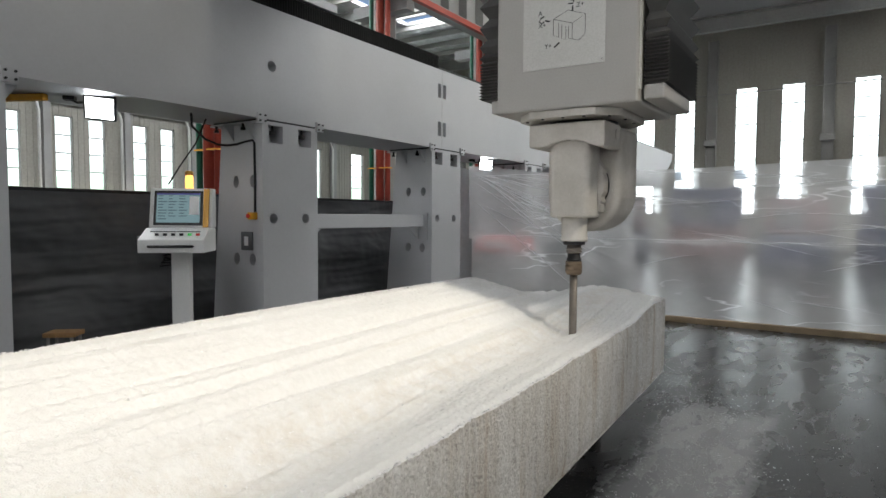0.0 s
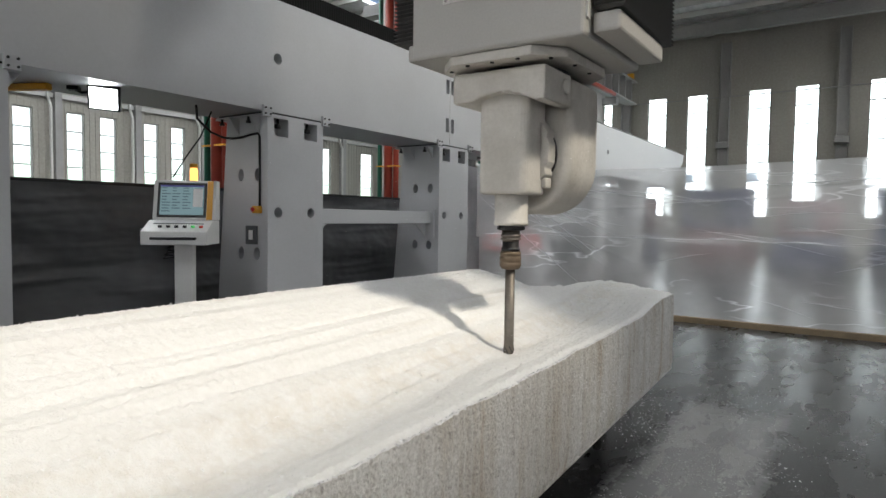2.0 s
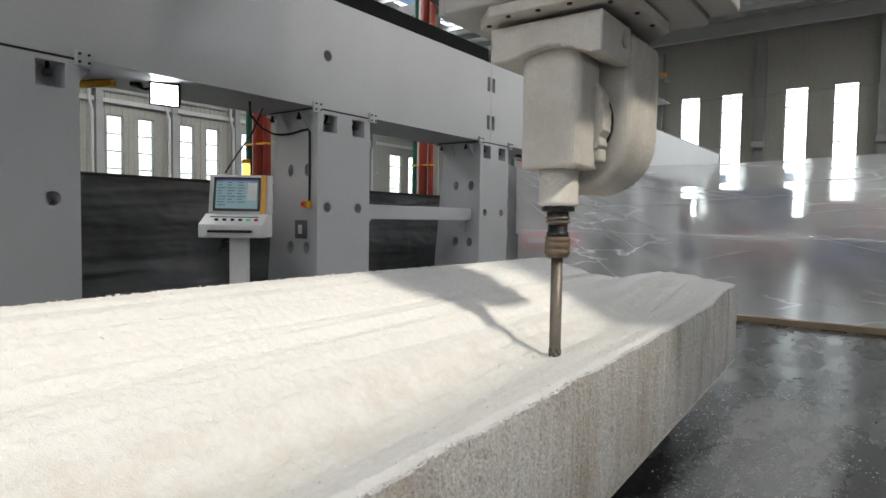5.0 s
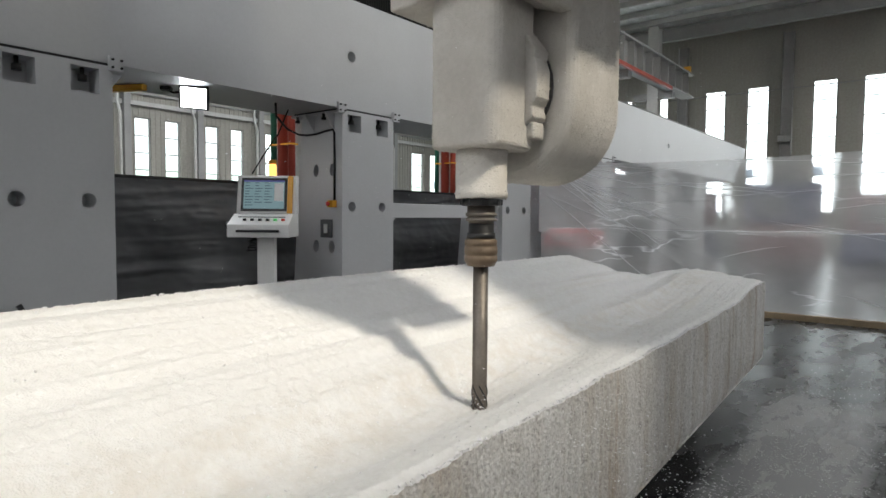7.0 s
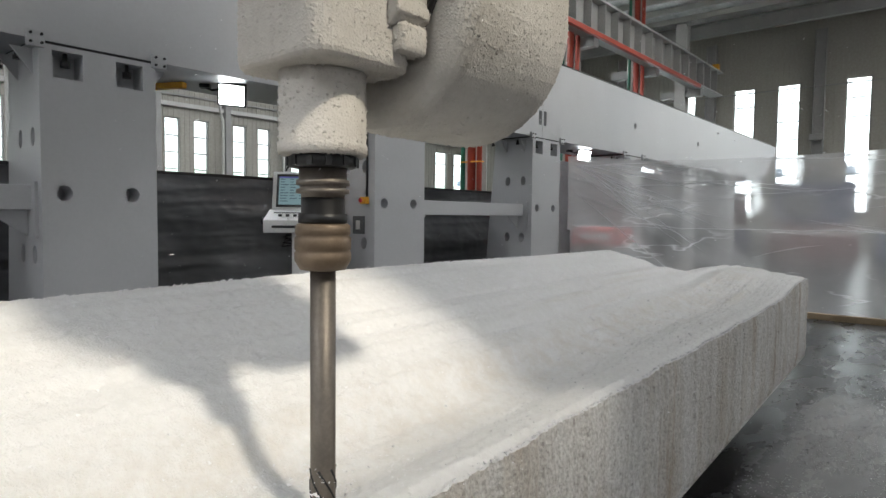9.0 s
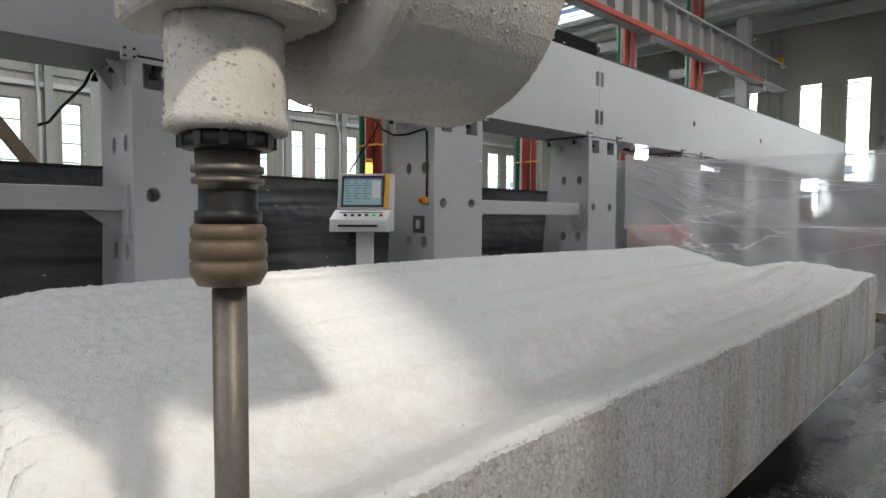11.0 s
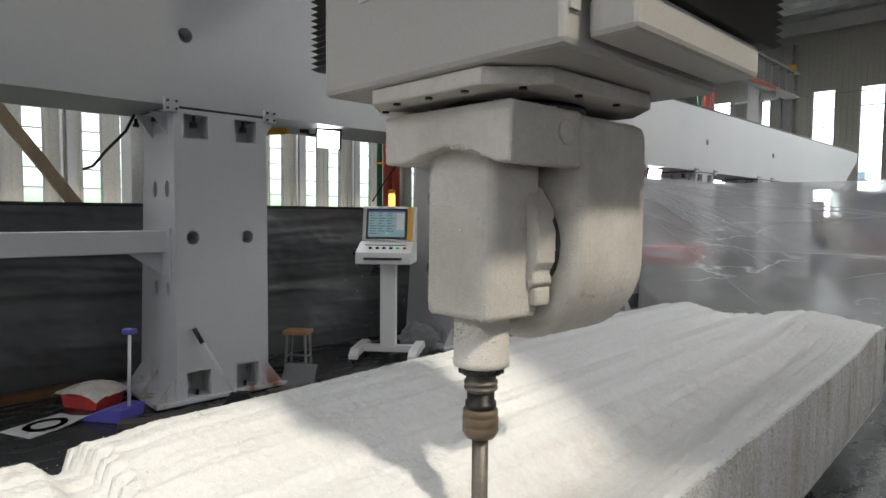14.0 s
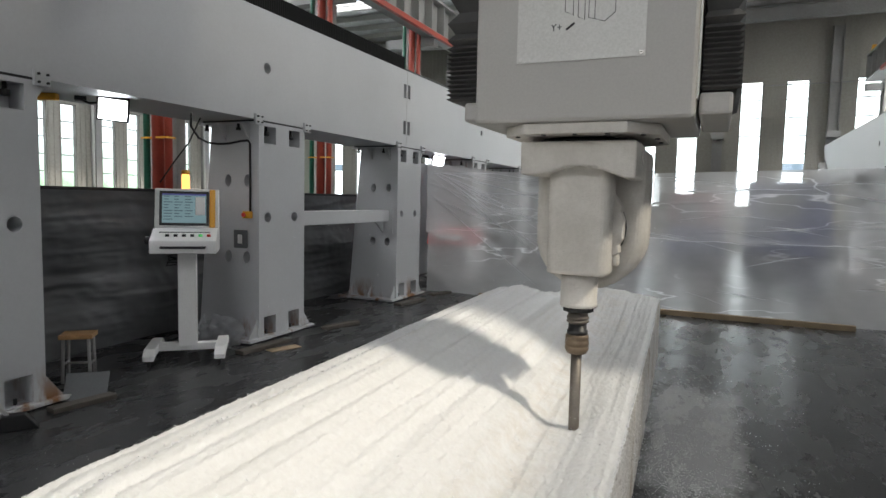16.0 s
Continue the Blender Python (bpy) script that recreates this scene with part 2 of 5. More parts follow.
def tarp_material():
    """Grey-black woven plastic sheet."""
    m = Mat("black_tarp", (0.035, 0.037, 0.038), 0.42, 0, 0.5)
    a, w = m.noise(1.5, 5, 0.6, (1, 1, 1), True), m.noise(1.5, 3, 0.5, (1, 0.6, 1.8), True)
    m.color(m.ramp(a, [(0.3, (0.075, 0.079, 0.083)), (0.7, (0.125, 0.13, 0.135))]))
    m.bump(w, 0.9, 0.09)
    m.rough(a, 0.28, 0.5)
    return m.m


def clear_sheet_material(lo=0.18, hi=0.52, crease=0.75):
    """Thin clear plastic: see-through, softly blurred; milkier lines paint the shine along folds."""
    m = Mat("clear_plastic_sheet", (0.84, 0.86, 0.88), 0.2, 0, 0.6)
    t, lk = m.t, m.t.links
    w, ripple = m.noise(0.9, 4, 0.6, (0.8, 1, 1.6), True), m.noise(2.2, 5, 0.6, (1.2, 1, 2.4), True)
    m.bump(ripple, 0.5, 0.03)

    def node(kind, **vals):
        q = t.nodes.new(kind)
        for k, v in vals.items():
            q.inputs[k].default_value = v
        return q

    def mixed(fac, a, b):
        q = node("ShaderNodeMixShader")
        if isinstance(fac, float):
            q.inputs[0].default_value = fac
        else:
            lk.new(fac, q.inputs[0])
        lk.new(a, q.inputs[1])
        lk.new(b, q.inputs[2])
        return q.outputs[0]
    clear = node("ShaderNodeBsdfTransparent", Color=(0.96, 0.965, 0.975, 1)).outputs[0]
    blur = node("ShaderNodeBsdfRefraction", Color=(0.97, 0.975, 0.98, 1), Roughness=0.3, IOR=1.06).outputs[0]
    soft = node("ShaderNodeBsdfTranslucent", Color=(0.9, 0.91, 0.93, 1)).outputs[0]
    milk = mixed(0.72, m.b.outputs[0], soft)
    fac = node("ShaderNodeMapRange", **{"From Min": 0.3, "From Max": 0.75, "To Min": lo, "To Max": hi})
    lk.new(w, fac.inputs[0])
    # thin pale lines where the field crosses its middle: fold highlights put into colour
    line = m.ramp(m.noise(1.6, 3, 0.5, (0.45, 1, 2.2), True), [(0.485, (0, 0, 0)), (0.5, (1, 1, 1)), (0.515, (0, 0, 0))])
    keep = m.ramp(m.noise(1.1, 2, 0.5, None, True), [(0.5, (0, 0, 0)), (0.62, (crease, crease, crease))])
    lines = m.mix(1.0, line, keep, "MULTIPLY")
    add = node("ShaderNodeMath")
    add.operation, add.use_clamp = "ADD", True
    lk.new(fac.outputs[0], add.inputs[0])
    lk.new(lines, add.inputs[1])
    lk.new(mixed(add.outputs[0], mixed(0.3, clear, blur), milk), t.nodes["Material Output"].inputs[0])
    return m.m


def foil_material():
    m = Mat("insulation_foil", (0.55, 0.56, 0.57), 0.3, 0.45, 0.5)
    w = m.noise(2.2, 5, 0.7, (1, 0.5, 1), True)
    m.color(m.ramp(w, [(0.3, (0.45, 0.46, 0.47)), (0.7, (0.88, 0.89, 0.9))]))
    m.bump(w, 0.8, 0.08)
    return m.m


FLOOR, FOAM, FOAMSIDE, CRUST, TARP, SHEET, FOIL = floor_material(), foam_material(), foam_side_material(), crust_material(), tarp_material(), clear_sheet_material(), foil_material()

# ---- mesh helpers ----


def box(bm, x0, x1, y0, y1, z0, z1, bevel=0.0):
    made = bmesh.ops.create_cube(bm, size=1)["verts"]
    for v in made:
        v.co = Vector(((x0 + x1) / 2 + v.co.x * (x1 - x0), (y0 + y1) / 2 + v.co.y * (y1 - y0), (z0 + z1) / 2 + v.co.z * (z1 - z0)))
    if bevel:
        edges = list({e for v in made for e in v.link_edges})
        bmesh.ops.bevel(bm, geom=edges, offset=bevel, segments=2, affect="EDGES", profile=0.5)
    return bm


def boxed(*dims, bevel=0.0):
    return box(bmesh.new(), *dims, bevel)


def lathe(bm, profile, seg=24, axis="Z", at=(0, 0, 0), smooth=True):
    """A turned shape from (radius, height) pairs round an axis."""
    rings = []
    for r, h in profile:
        ring = []
        for i in range(seg):
            a = 2 * math.pi * i / seg
            p = (r * math.cos(a), r * math.sin(a), h)
            if axis == "Y":
                p = (p[0], p[2], p[1])
            if axis == "X":
                p = (p[2], p[0], p[1])
            ring.append(bm.verts.new(Vector(p) + Vector(at)))
        rings.append(ring)
    for a, b in zip(rings, rings[1:]):
        for i in range(seg):
            f = bm.faces.new((a[i], a[(i + 1) % seg], b[(i + 1) % seg], b[i]))
            f.smooth = smooth
    bm.faces.new(rings[0])
    bm.faces.new(rings[-1])
    return bm


def prism(bm, pts, lo, hi, axis="Y"):
    """A closed outline pushed along an axis. pts: (x, z) for Y, (y, z) for X, (x, y) for Z."""
    def place(p, d):
        return {"Y": (p[0], d, p[1]), "X": (d, p[0], p[1]), "Z": (p[0], p[1], d)}[axis]
    a, b = [bm.verts.new(place(p, lo)) for p in pts], [bm.verts.new(place(p, hi)) for p in pts]
    bm.faces.new(a), bm.faces.new(b)
    for i in range(len(pts)):
        j = (i + 1) % len(pts)
        bm.faces.new((a[i], a[j], b[j], b[i]))
    return bm


def tube(bm, pts, r, seg=8):
    """A round cable or pipe through points."""
    pts = [Vector(p) for p in pts]
    rings = []
    for i, p in enumerate(pts):
        d = (pts[min(i + 1, len(pts) - 1)] - pts[max(i - 1, 0)]).normalized()
        u = d.orthogonal().normalized() if abs(d.z) > 0.99 else d.cross(Vector((0, 0, 1))).normalized()
        w = d.cross(u)
        rings.append([bm.verts.new(p + r * (math.cos(2 * math.pi * k / seg) * u + math.sin(2 * math.pi * k / seg) * w)) for k in range(seg)])
    for a, b in zip(rings, rings[1:]):
        for k in range(seg):
            bm.faces.new((a[k], a[(k + 1) % seg], b[(k + 1) % seg], b[k])).smooth = True
    bm.faces.new(rings[0]), bm.faces.new(rings[-1])
    return bm


def holed(bm, place, u0, u1, v0, v1, holes, deep):
    """A flat panel with sunk holes. place(u, v, d): a point d below the face. holes: (u, v, radius) or (u, v, width, height)."""
    cells = []
    for h in holes:
        a, b = (h[2] * 1.15, h[2] * 1.15) if len(h) == 3 else (h[2] / 2, h[3] / 2)
        cells.append((h[0] - a, h[0] + a, h[1] - b, h[1] + b, h))
    us = sorted({u0, u1, *(c[0] for c in cells), *(c[1] for c in cells)})
    vs = sorted({v0, v1, *(c[2] for c in cells), *(c[3] for c in cells)})

    def quad(*p):
        bm.faces.new([bm.verts.new(place(*q)) for q in p])
    for ua, ub in zip(us, us[1:]):
        for va, vb in zip(vs, vs[1:]):
            um, vm = (ua + ub) / 2, (va + vb) / 2
            if not any(c[0] < um < c[1] and c[2] < vm < c[3] for c in cells):
                quad((ua, va, 0), (ub, va, 0), (ub, vb, 0), (ua, vb, 0))
    for ua, ub, va, vb, h in cells:
        if len(h) == 4:
            p = [(ua, va), (ub, va), (ub, vb), (ua, vb)]
            rim = p
        else:
            n = 24
            rim = [(h[0] + h[2] * math.cos(2 * math.pi * (k + 0.5) / n), h[1] + h[2] * math.sin(2 * math.pi * (k + 0.5) / n)) for k in range(n)]

            def out(q):
                du, dv = q[0] - h[0], q[1] - h[1]
                s = h[2] * 1.15 / max(abs(du), abs(dv))
                return (h[0] + du * s, h[1] + dv * s)
            for k in range(n):
                a, b = rim[k], rim[(k + 1) % n]
                oa, ob = out(a), out(b)
                pts = [oa, ob, b, a]
                if abs(oa[0] - ob[0]) > 1e-6 and abs(oa[1] - ob[1]) > 1e-6:
                    corner = (h[0] + math.copysign(h[2] * 1.15, oa[0] + ob[0] - 2 * h[0]), h[1] + math.copysign(h[2] * 1.15, oa[1] + ob[1] - 2 * h[1]))
                    pts = [oa, corner, ob, b, a]
                quad(*[(q[0], q[1], 0) for q in pts])
        for k in range(len(rim)):
            a, b = rim[k], rim[(k + 1) % len(rim)]
            quad((*a, 0), (*b, 0), (*b, deep), (*a, deep))
        bm.faces.new([bm.verts.new(place(*q, deep)) for q in rim])
    return bm


def mesh_of(bm, name, material, smooth=False):
    bmesh.ops.recalc_face_normals(bm, faces=bm.faces)
    me = bpy.data.meshes.new(name)
    bm.to_mesh(me)
    bm.free()
    for m in material if isinstance(material, (list, tuple)) else [material]:
        me.materials.append(m)
    if smooth:
        for p in me.polygons:
            p.use_smooth = True
    return me


def thing(name, label, category, at=None, group="", kind=""):
    ob = tagged(new(name), label, category, group, kind)
    if at is not None:
        ob.matrix_basis = at if isinstance(at, Matrix) else Matrix.Translation(at)
    return ob


def part(name, bm, material, parent, label="", smooth=False):
    ob = new(name, mesh_of(bm, name, material, smooth))
    ob.parent = parent
    return tagged(ob, label)


def solid(name, bm, material, label, category, at=None, group="", kind="", smooth=False):
    ob = tagged(new(name, mesh_of(bm, name, material, smooth)), label, category, group, kind)
    if at is not None:
        ob.matrix_basis = at if isinstance(at, Matrix) else Matrix.Translation(at)
    return ob

# ---- the hall ----
X0, X1, Y0, Y1, ROOF = -22.0, 14.0, -14.0, 28.0, 9.2
ground = solid("ground", boxed(-160, 160, -160, 160, -0.5, -0.06), varied("yard_concrete", (0.32, 0.32, 0.30), 0.8, 0, 0.15, 0.3, 6).m, "pale concrete yard round the hall", "ground", kind="structure")
floor = solid("floor", boxed(X0, X1, Y0, Y1, -0.05, 0.0), FLOOR, "dark grey polished concrete floor with dust smears", "floor", kind="structure")


def window_unit(name, w, h, rows):
    """A narrow upright window: frame, cross bars and panes; local x across, y through the wall, z up."""
    ob = thing(name, "tall narrow factory window with dark cross bars and bright sky behind", "window", kind="structure", group="hall windows")
    bm = bmesh.new()
    box(bm, -w / 2, -w / 2 + 0.04, -0.05, 0.05, 0, h), box(bm, w / 2 - 0.04, w / 2, -0.05, 0.05, 0, h)
    box(bm, -w / 2 + 0.04, w / 2 - 0.04, -0.05, 0.05, 0, 0.04), box(bm, -w / 2 + 0.04, w / 2 - 0.04, -0.05, 0.05, h - 0.04, h)
    part("window_frame", bm, STEELGREY, ob)
    step = (h - 0.08) / rows
    for k in range(rows):
        z = 0.04 + k * step
        if k:
            part("glazing_bar", boxed(-w / 2 + 0.04, w / 2 - 0.04, -0.03, 0.03, z - 0.02, z + 0.02), STEELGREY, ob)
        pane = part("pane", boxed(-w / 2 + 0.04, w / 2 - 0.04, -0.004, 0.004, z + 0.02, z + step - 0.02), PANE, ob)
        pane.visible_shadow = False
    return ob


def pane_material():
    m = Mat("window_glass", (1, 1, 1), 0.02)
    tr, gl, mx = m.t.nodes.new("ShaderNodeBsdfTransparent"), m.t.nodes.new("ShaderNodeBsdfGlossy"), m.t.nodes.new("ShaderNodeMixShader")
    tr.inputs[0].default_value, gl.inputs["Roughness"].default_value, mx.inputs[0].default_value = (0.93, 0.96, 0.96, 1), 0.03, 0.06
    m.t.links.new(tr.outputs[0], mx.inputs[1]), m.t.links.new(gl.outputs[0], mx.inputs[2])
    m.t.links.new(mx.outputs[0], m.t.nodes["Material Output"].inputs[0])
    return m.m


PANE = pane_material()


def wall_run(name, length, height, opens, z0, z1, at):
    """A clad wall along local x with upright openings (start, end) between z0 and z1; ribbed sheet on the inside (local -y)."""
    bm = bmesh.new()
    edges = [0.0] + [v for o in opens for v in o] + [length]
    for a, b in zip(edges[::2], edges[1::2]):
        box(bm, a, b, 0, 0.2, z0, z1)
    box(bm, 0, length, 0, 0.2, -0.05, z0), box(bm, 0, length, 0, 0.2, z1, height)
    x = 0.1
    while x < length:
        inside = any(a - 0.04 < x < b + 0.04 for a, b in opens)
        for za, zb in ([(0.02, z0), (z1, height)] if inside else [(0.02, height)]):
            box(bm, x - 0.012, x + 0.012, -0.018, 0.0, za, zb)
        x += 0.2
    return solid(name, bm, WALL, "ribbed grey-green steel cladding wall with window slots", "wall", at=at, kind="structure")


FAR_W, FAR_Z0, FAR_Z1 = 0.82, 1.4, 6.47
far_left = [x + d for x in (-19.73, -15.73, -11.73, -7.73, -3.77, 0.23, 4.23, 8.23) for d in (0.0, 1.63)]
far_opens = [(x - X0, x - X0 + FAR_W) for x in far_left]
wall_run("wall_far", X1 - X0, ROOF, far_opens, FAR_Z0, FAR_Z1, pose(X0, Y1, 0))
far_window = window_unit("window_1", FAR_W, FAR_Z1 - FAR_Z0, 7)
far_window.matrix_basis = pose(far_left[0] + FAR_W / 2, Y1 + 0.1, FAR_Z0)
for x in far_left[1:]:
    copy_thing(far_window, pose(x + FAR_W / 2, Y1 + 0.1, FAR_Z0))

LEFT_W, LEFT_Z0, LEFT_Z1 = 0.59, 0.9, 4.58
left_low = [y + d for y in (-10.85, -8.15, -5.45, -2.75, -0.05, 2.65, 5.35, 8.05, 10.75, 13.45, 16.17, 18.85, 21.55) for d in (0.0, 1.10)]
left_wide = [(25.45, 1.0), (27.0, 0.8)]
left_opens = [(y - Y0, y - Y0 + LEFT_W) for y in left_low] + [(y - Y0, y - Y0 + w) for y, w in left_wide]
wall_run("wall_left", Y1 - Y0, ROOF, left_opens, LEFT_Z0, LEFT_Z1, pose(X0, Y0, 0, 0, 0, 90))
left_window = window_unit("window_2", LEFT_W, LEFT_Z1 - LEFT_Z0, 6)
left_window.matrix_basis = pose(X0 - 0.1, left_low[0] + LEFT_W / 2, LEFT_Z0, 0, 0, 90)
for y in left_low[1:]:
    copy_thing(left_window, pose(X0 - 0.1, y + LEFT_W / 2, LEFT_Z0, 0, 0, 90))
for y, w in left_wide:
    window_unit("window_3", w, LEFT_Z1 - LEFT_Z0, 6).matrix_basis = pose(X0 - 0.1, y + w / 2, LEFT_Z0, 0, 0, 90)
wall_run("wall_right", Y1 - Y0, ROOF, left_opens, FAR_Z0, FAR_Z1, pose(X1, Y1, 0, 0, 0, -90))
wall_run("wall_near", X1 - X0, ROOF, far_opens, FAR_Z0, FAR_Z1, pose(X1, Y0, 0, 0, 0, 180))

# day outside the windows: bright haze over hedges
def outdoor_material():
    m = Mat("outdoor_haze", (0, 0, 0), 1.0)
    g = m.t.nodes.new("ShaderNodeNewGeometry")
    sep = m.t.nodes.new("ShaderNodeSeparateXYZ")
    m.t.links.new(g.outputs["Position"], sep.inputs[0])
    n = m.noise(1.3, 6, 0.7, None, True)
    add = m.t.nodes.new("ShaderNodeMath")
    add.operation = "MULTIPLY_ADD"
    m.t.links.new(n, add.inputs[0])
    add.inputs[1].default_value = 1.6
    m.t.links.new(sep.outputs["Z"], add.inputs[2])
    mr = m.t.nodes.new("ShaderNodeMapRange")
    mr.inputs["From Min"].default_value, mr.inputs["From Max"].default_value = 2.2, 4.6
    m.t.links.new(add.outputs[0], mr.inputs[0])
    col = m.mix(mr.outputs[0], (0.30, 0.46, 0.26), (0.95, 0.98, 1.0))
    m.t.links.new(col, m.b.inputs["Emission Color"])
    m.b.inputs["Emission Strength"].default_value = 2.8
    return m.m


HAZE = glow("outdoor_white_haze", (0.97, 0.98, 1.0), 3.0)


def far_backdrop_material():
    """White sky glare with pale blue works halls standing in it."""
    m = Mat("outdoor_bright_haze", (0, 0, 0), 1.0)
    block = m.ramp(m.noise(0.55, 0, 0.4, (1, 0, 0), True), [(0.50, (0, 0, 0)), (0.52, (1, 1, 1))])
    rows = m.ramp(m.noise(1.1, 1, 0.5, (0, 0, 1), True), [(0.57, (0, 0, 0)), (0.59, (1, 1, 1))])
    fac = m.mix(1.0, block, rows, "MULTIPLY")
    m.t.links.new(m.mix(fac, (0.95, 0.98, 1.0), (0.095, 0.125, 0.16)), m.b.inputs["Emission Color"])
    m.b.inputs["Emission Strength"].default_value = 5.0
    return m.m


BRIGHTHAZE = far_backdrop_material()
solid("backdrop", boxed(-25.2, -25, -24, 40, -0.06, 12), outdoor_material(), "bright hazy daylight over green hedges outside", "backdrop", kind="structure")
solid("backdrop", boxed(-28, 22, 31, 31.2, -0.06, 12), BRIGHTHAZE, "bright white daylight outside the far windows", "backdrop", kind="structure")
solid("backdrop", boxed(17, 17.2, -24, 40, -0.06, 12), HAZE, "bright white daylight outside the windows", "backdrop", kind="structure")
solid("backdrop", boxed(-28, 22, -17.2, -17, -0.06, 12), HAZE, "bright white daylight outside the windows", "backdrop", kind="structure")

# roof with openings added out of view to shape the sun patches and fill
ADDED_ROOF_LIGHTS = [(0.75, 1.75, -7.4, 10.4), (5.65, 7.1, -0.45, 3.25), (-15.5, -11.5, -3.6, 21.6), (-7.0, 3.0, -12.0, -8.0), (7.2, 11.0, 8.4, 23.6), (-4.0, 2.0, 9.2, 19.0)]


def roof():
    bm = bmesh.new()
    xs = sorted({X0 - 0.4, X1 + 0.4, *(v for r in ADDED_ROOF_LIGHTS for v in r[:2])})
    ys = sorted({Y0 - 0.4, Y1 + 0.4, *(v for r in ADDED_ROOF_LIGHTS for v in r[2:])})
    for xa, xb in zip(xs, xs[1:]):
        for ya, yb in zip(ys, ys[1:]):
            xm, ym = (xa + xb) / 2, (ya + yb) / 2
            if not any(r[0] < xm < r[1] and r[2] < ym < r[3] for r in ADDED_ROOF_LIGHTS):
                box(bm, xa, xb, ya, yb, ROOF, ROOF + 0.15)
    return bm


def roof_pane_material(name, clear):
    m = Mat(name, (0.8, 0.8, 0.78), 0.6)
    tr = m.t.nodes.new("ShaderNodeBsdfTransparent")
    tr.inputs[0].default_value = (clear, clear, clear * 0.97, 1)
    m.t.links.new(tr.outputs[0], m.t.nodes["Material Output"].inputs[0])
    return m.m


# tinted panes added in three openings; their tint sets the sun's strength below
for k, (r, clear) in enumerate(zip(ADDED_ROOF_LIGHTS[:2] + ADDED_ROOF_LIGHTS[5:], (0.42, 0.95, 0.3))):
    solid("roof_light_pane", boxed(r[0], r[1], r[2], r[3], ROOF + 0.02, ROOF + 0.05), roof_pane_material("sun_dimming_glazing", clear), "tinted pane added in an unseen roof opening to dim the sun", "roof light", kind="structure")
solid("ceiling", roof(), FOIL, "crinkled foil insulation under the steel roof", "ceiling", kind="structure")


def roof_steel():
    bm = bmesh.new()
    y = 10.9
    while y < Y1:
        box(bm, X0, X1, y - 0.05, y + 0.05, ROOF - 0.2, ROOF - 0.004)
        y += 1.35
    return bm


solid("purlins", roof_steel(), STEELPALE, "row of pale steel roof purlins under the foil", "purlin", kind="structure")
for ky, y in enumerate((10.6, 18.6, 26.6)):
    bm = bmesh.new()
    box(bm, X0, X1, y - 0.12, y + 0.12, ROOF - 0.75, ROOF - 0.70), box(bm, X0, X1, y - 0.12, y + 0.12, ROOF - 0.25, ROOF - 0.204), box(bm, X0, X1, y - 0.015, y + 0.015, ROOF - 0.70, ROOF - 0.25)
    solid("roof_beam", bm, STEELGREY, "grey steel roof girder across the hall", "girder", kind="structure")

# pilasters, boxes and a pipe on the far wall
for x in (-16.6, -12.6, -8.6, -4.6, -0.55, 3.5, 7.5):
    ob = thing("wall_column", "grey steel wall column with a small vent box", "column", group="far wall columns", kind="structure")
    bm = bmesh.new()
    box(bm, x - 0.19, x - 0.17, Y1 - 0.32, Y1 - 0.03, 0, ROOF - 0.8), box(bm, x + 0.17, x + 0.19, Y1 - 0.32, Y1 - 0.03, 0, ROOF - 0.8), box(bm, x - 0.17, x + 0.17, Y1 - 0.19, Y1 - 0.16, 0, ROOF - 0.8)
    part("shaft", bm, STEELGREY, ob)
    part("vent_box", boxed(x - 0.24, x + 0.24, Y1 - 0.5, Y1 - 0.33, 4.15, 4.4, bevel=0.02), STEELGREY, ob)
solid("wall_pipe", tube(bmesh.new(), [(X0 + 1, Y1 - 0.36, 6.25), (-4.0, Y1 - 0.36, 6.2), (X1 - 1, Y1 - 0.36, 6.28)], 0.025, 6), STEELGREY, "thin grey conduit along the far wall", "conduit", kind="structure")
solid("wall_base", boxed(X0 + 0.01, X1 - 0.01, Y1 - 0.42, Y1 - 0.02, 0, 0.25), varied("plinth_concrete", (0.35, 0.35, 0.34), 0.7).m, "low concrete plinth along the far wall", "plinth", kind="structure")
solid("window_rail", boxed(X0 + 0.03, X0 + 0.16, Y0 + 0.3, Y1 - 0.6, 4.95, 5.1), STEELPALE, "pale steel rail above the windows", "rail", kind="structure")
solid("window_rail", boxed(X0 + 0.03, X0 + 0.10, Y0 + 0.3, Y1 - 0.6, 5.35, 5.41), STEELGREY, "thin grey rail above the windows", "rail", kind="structure")


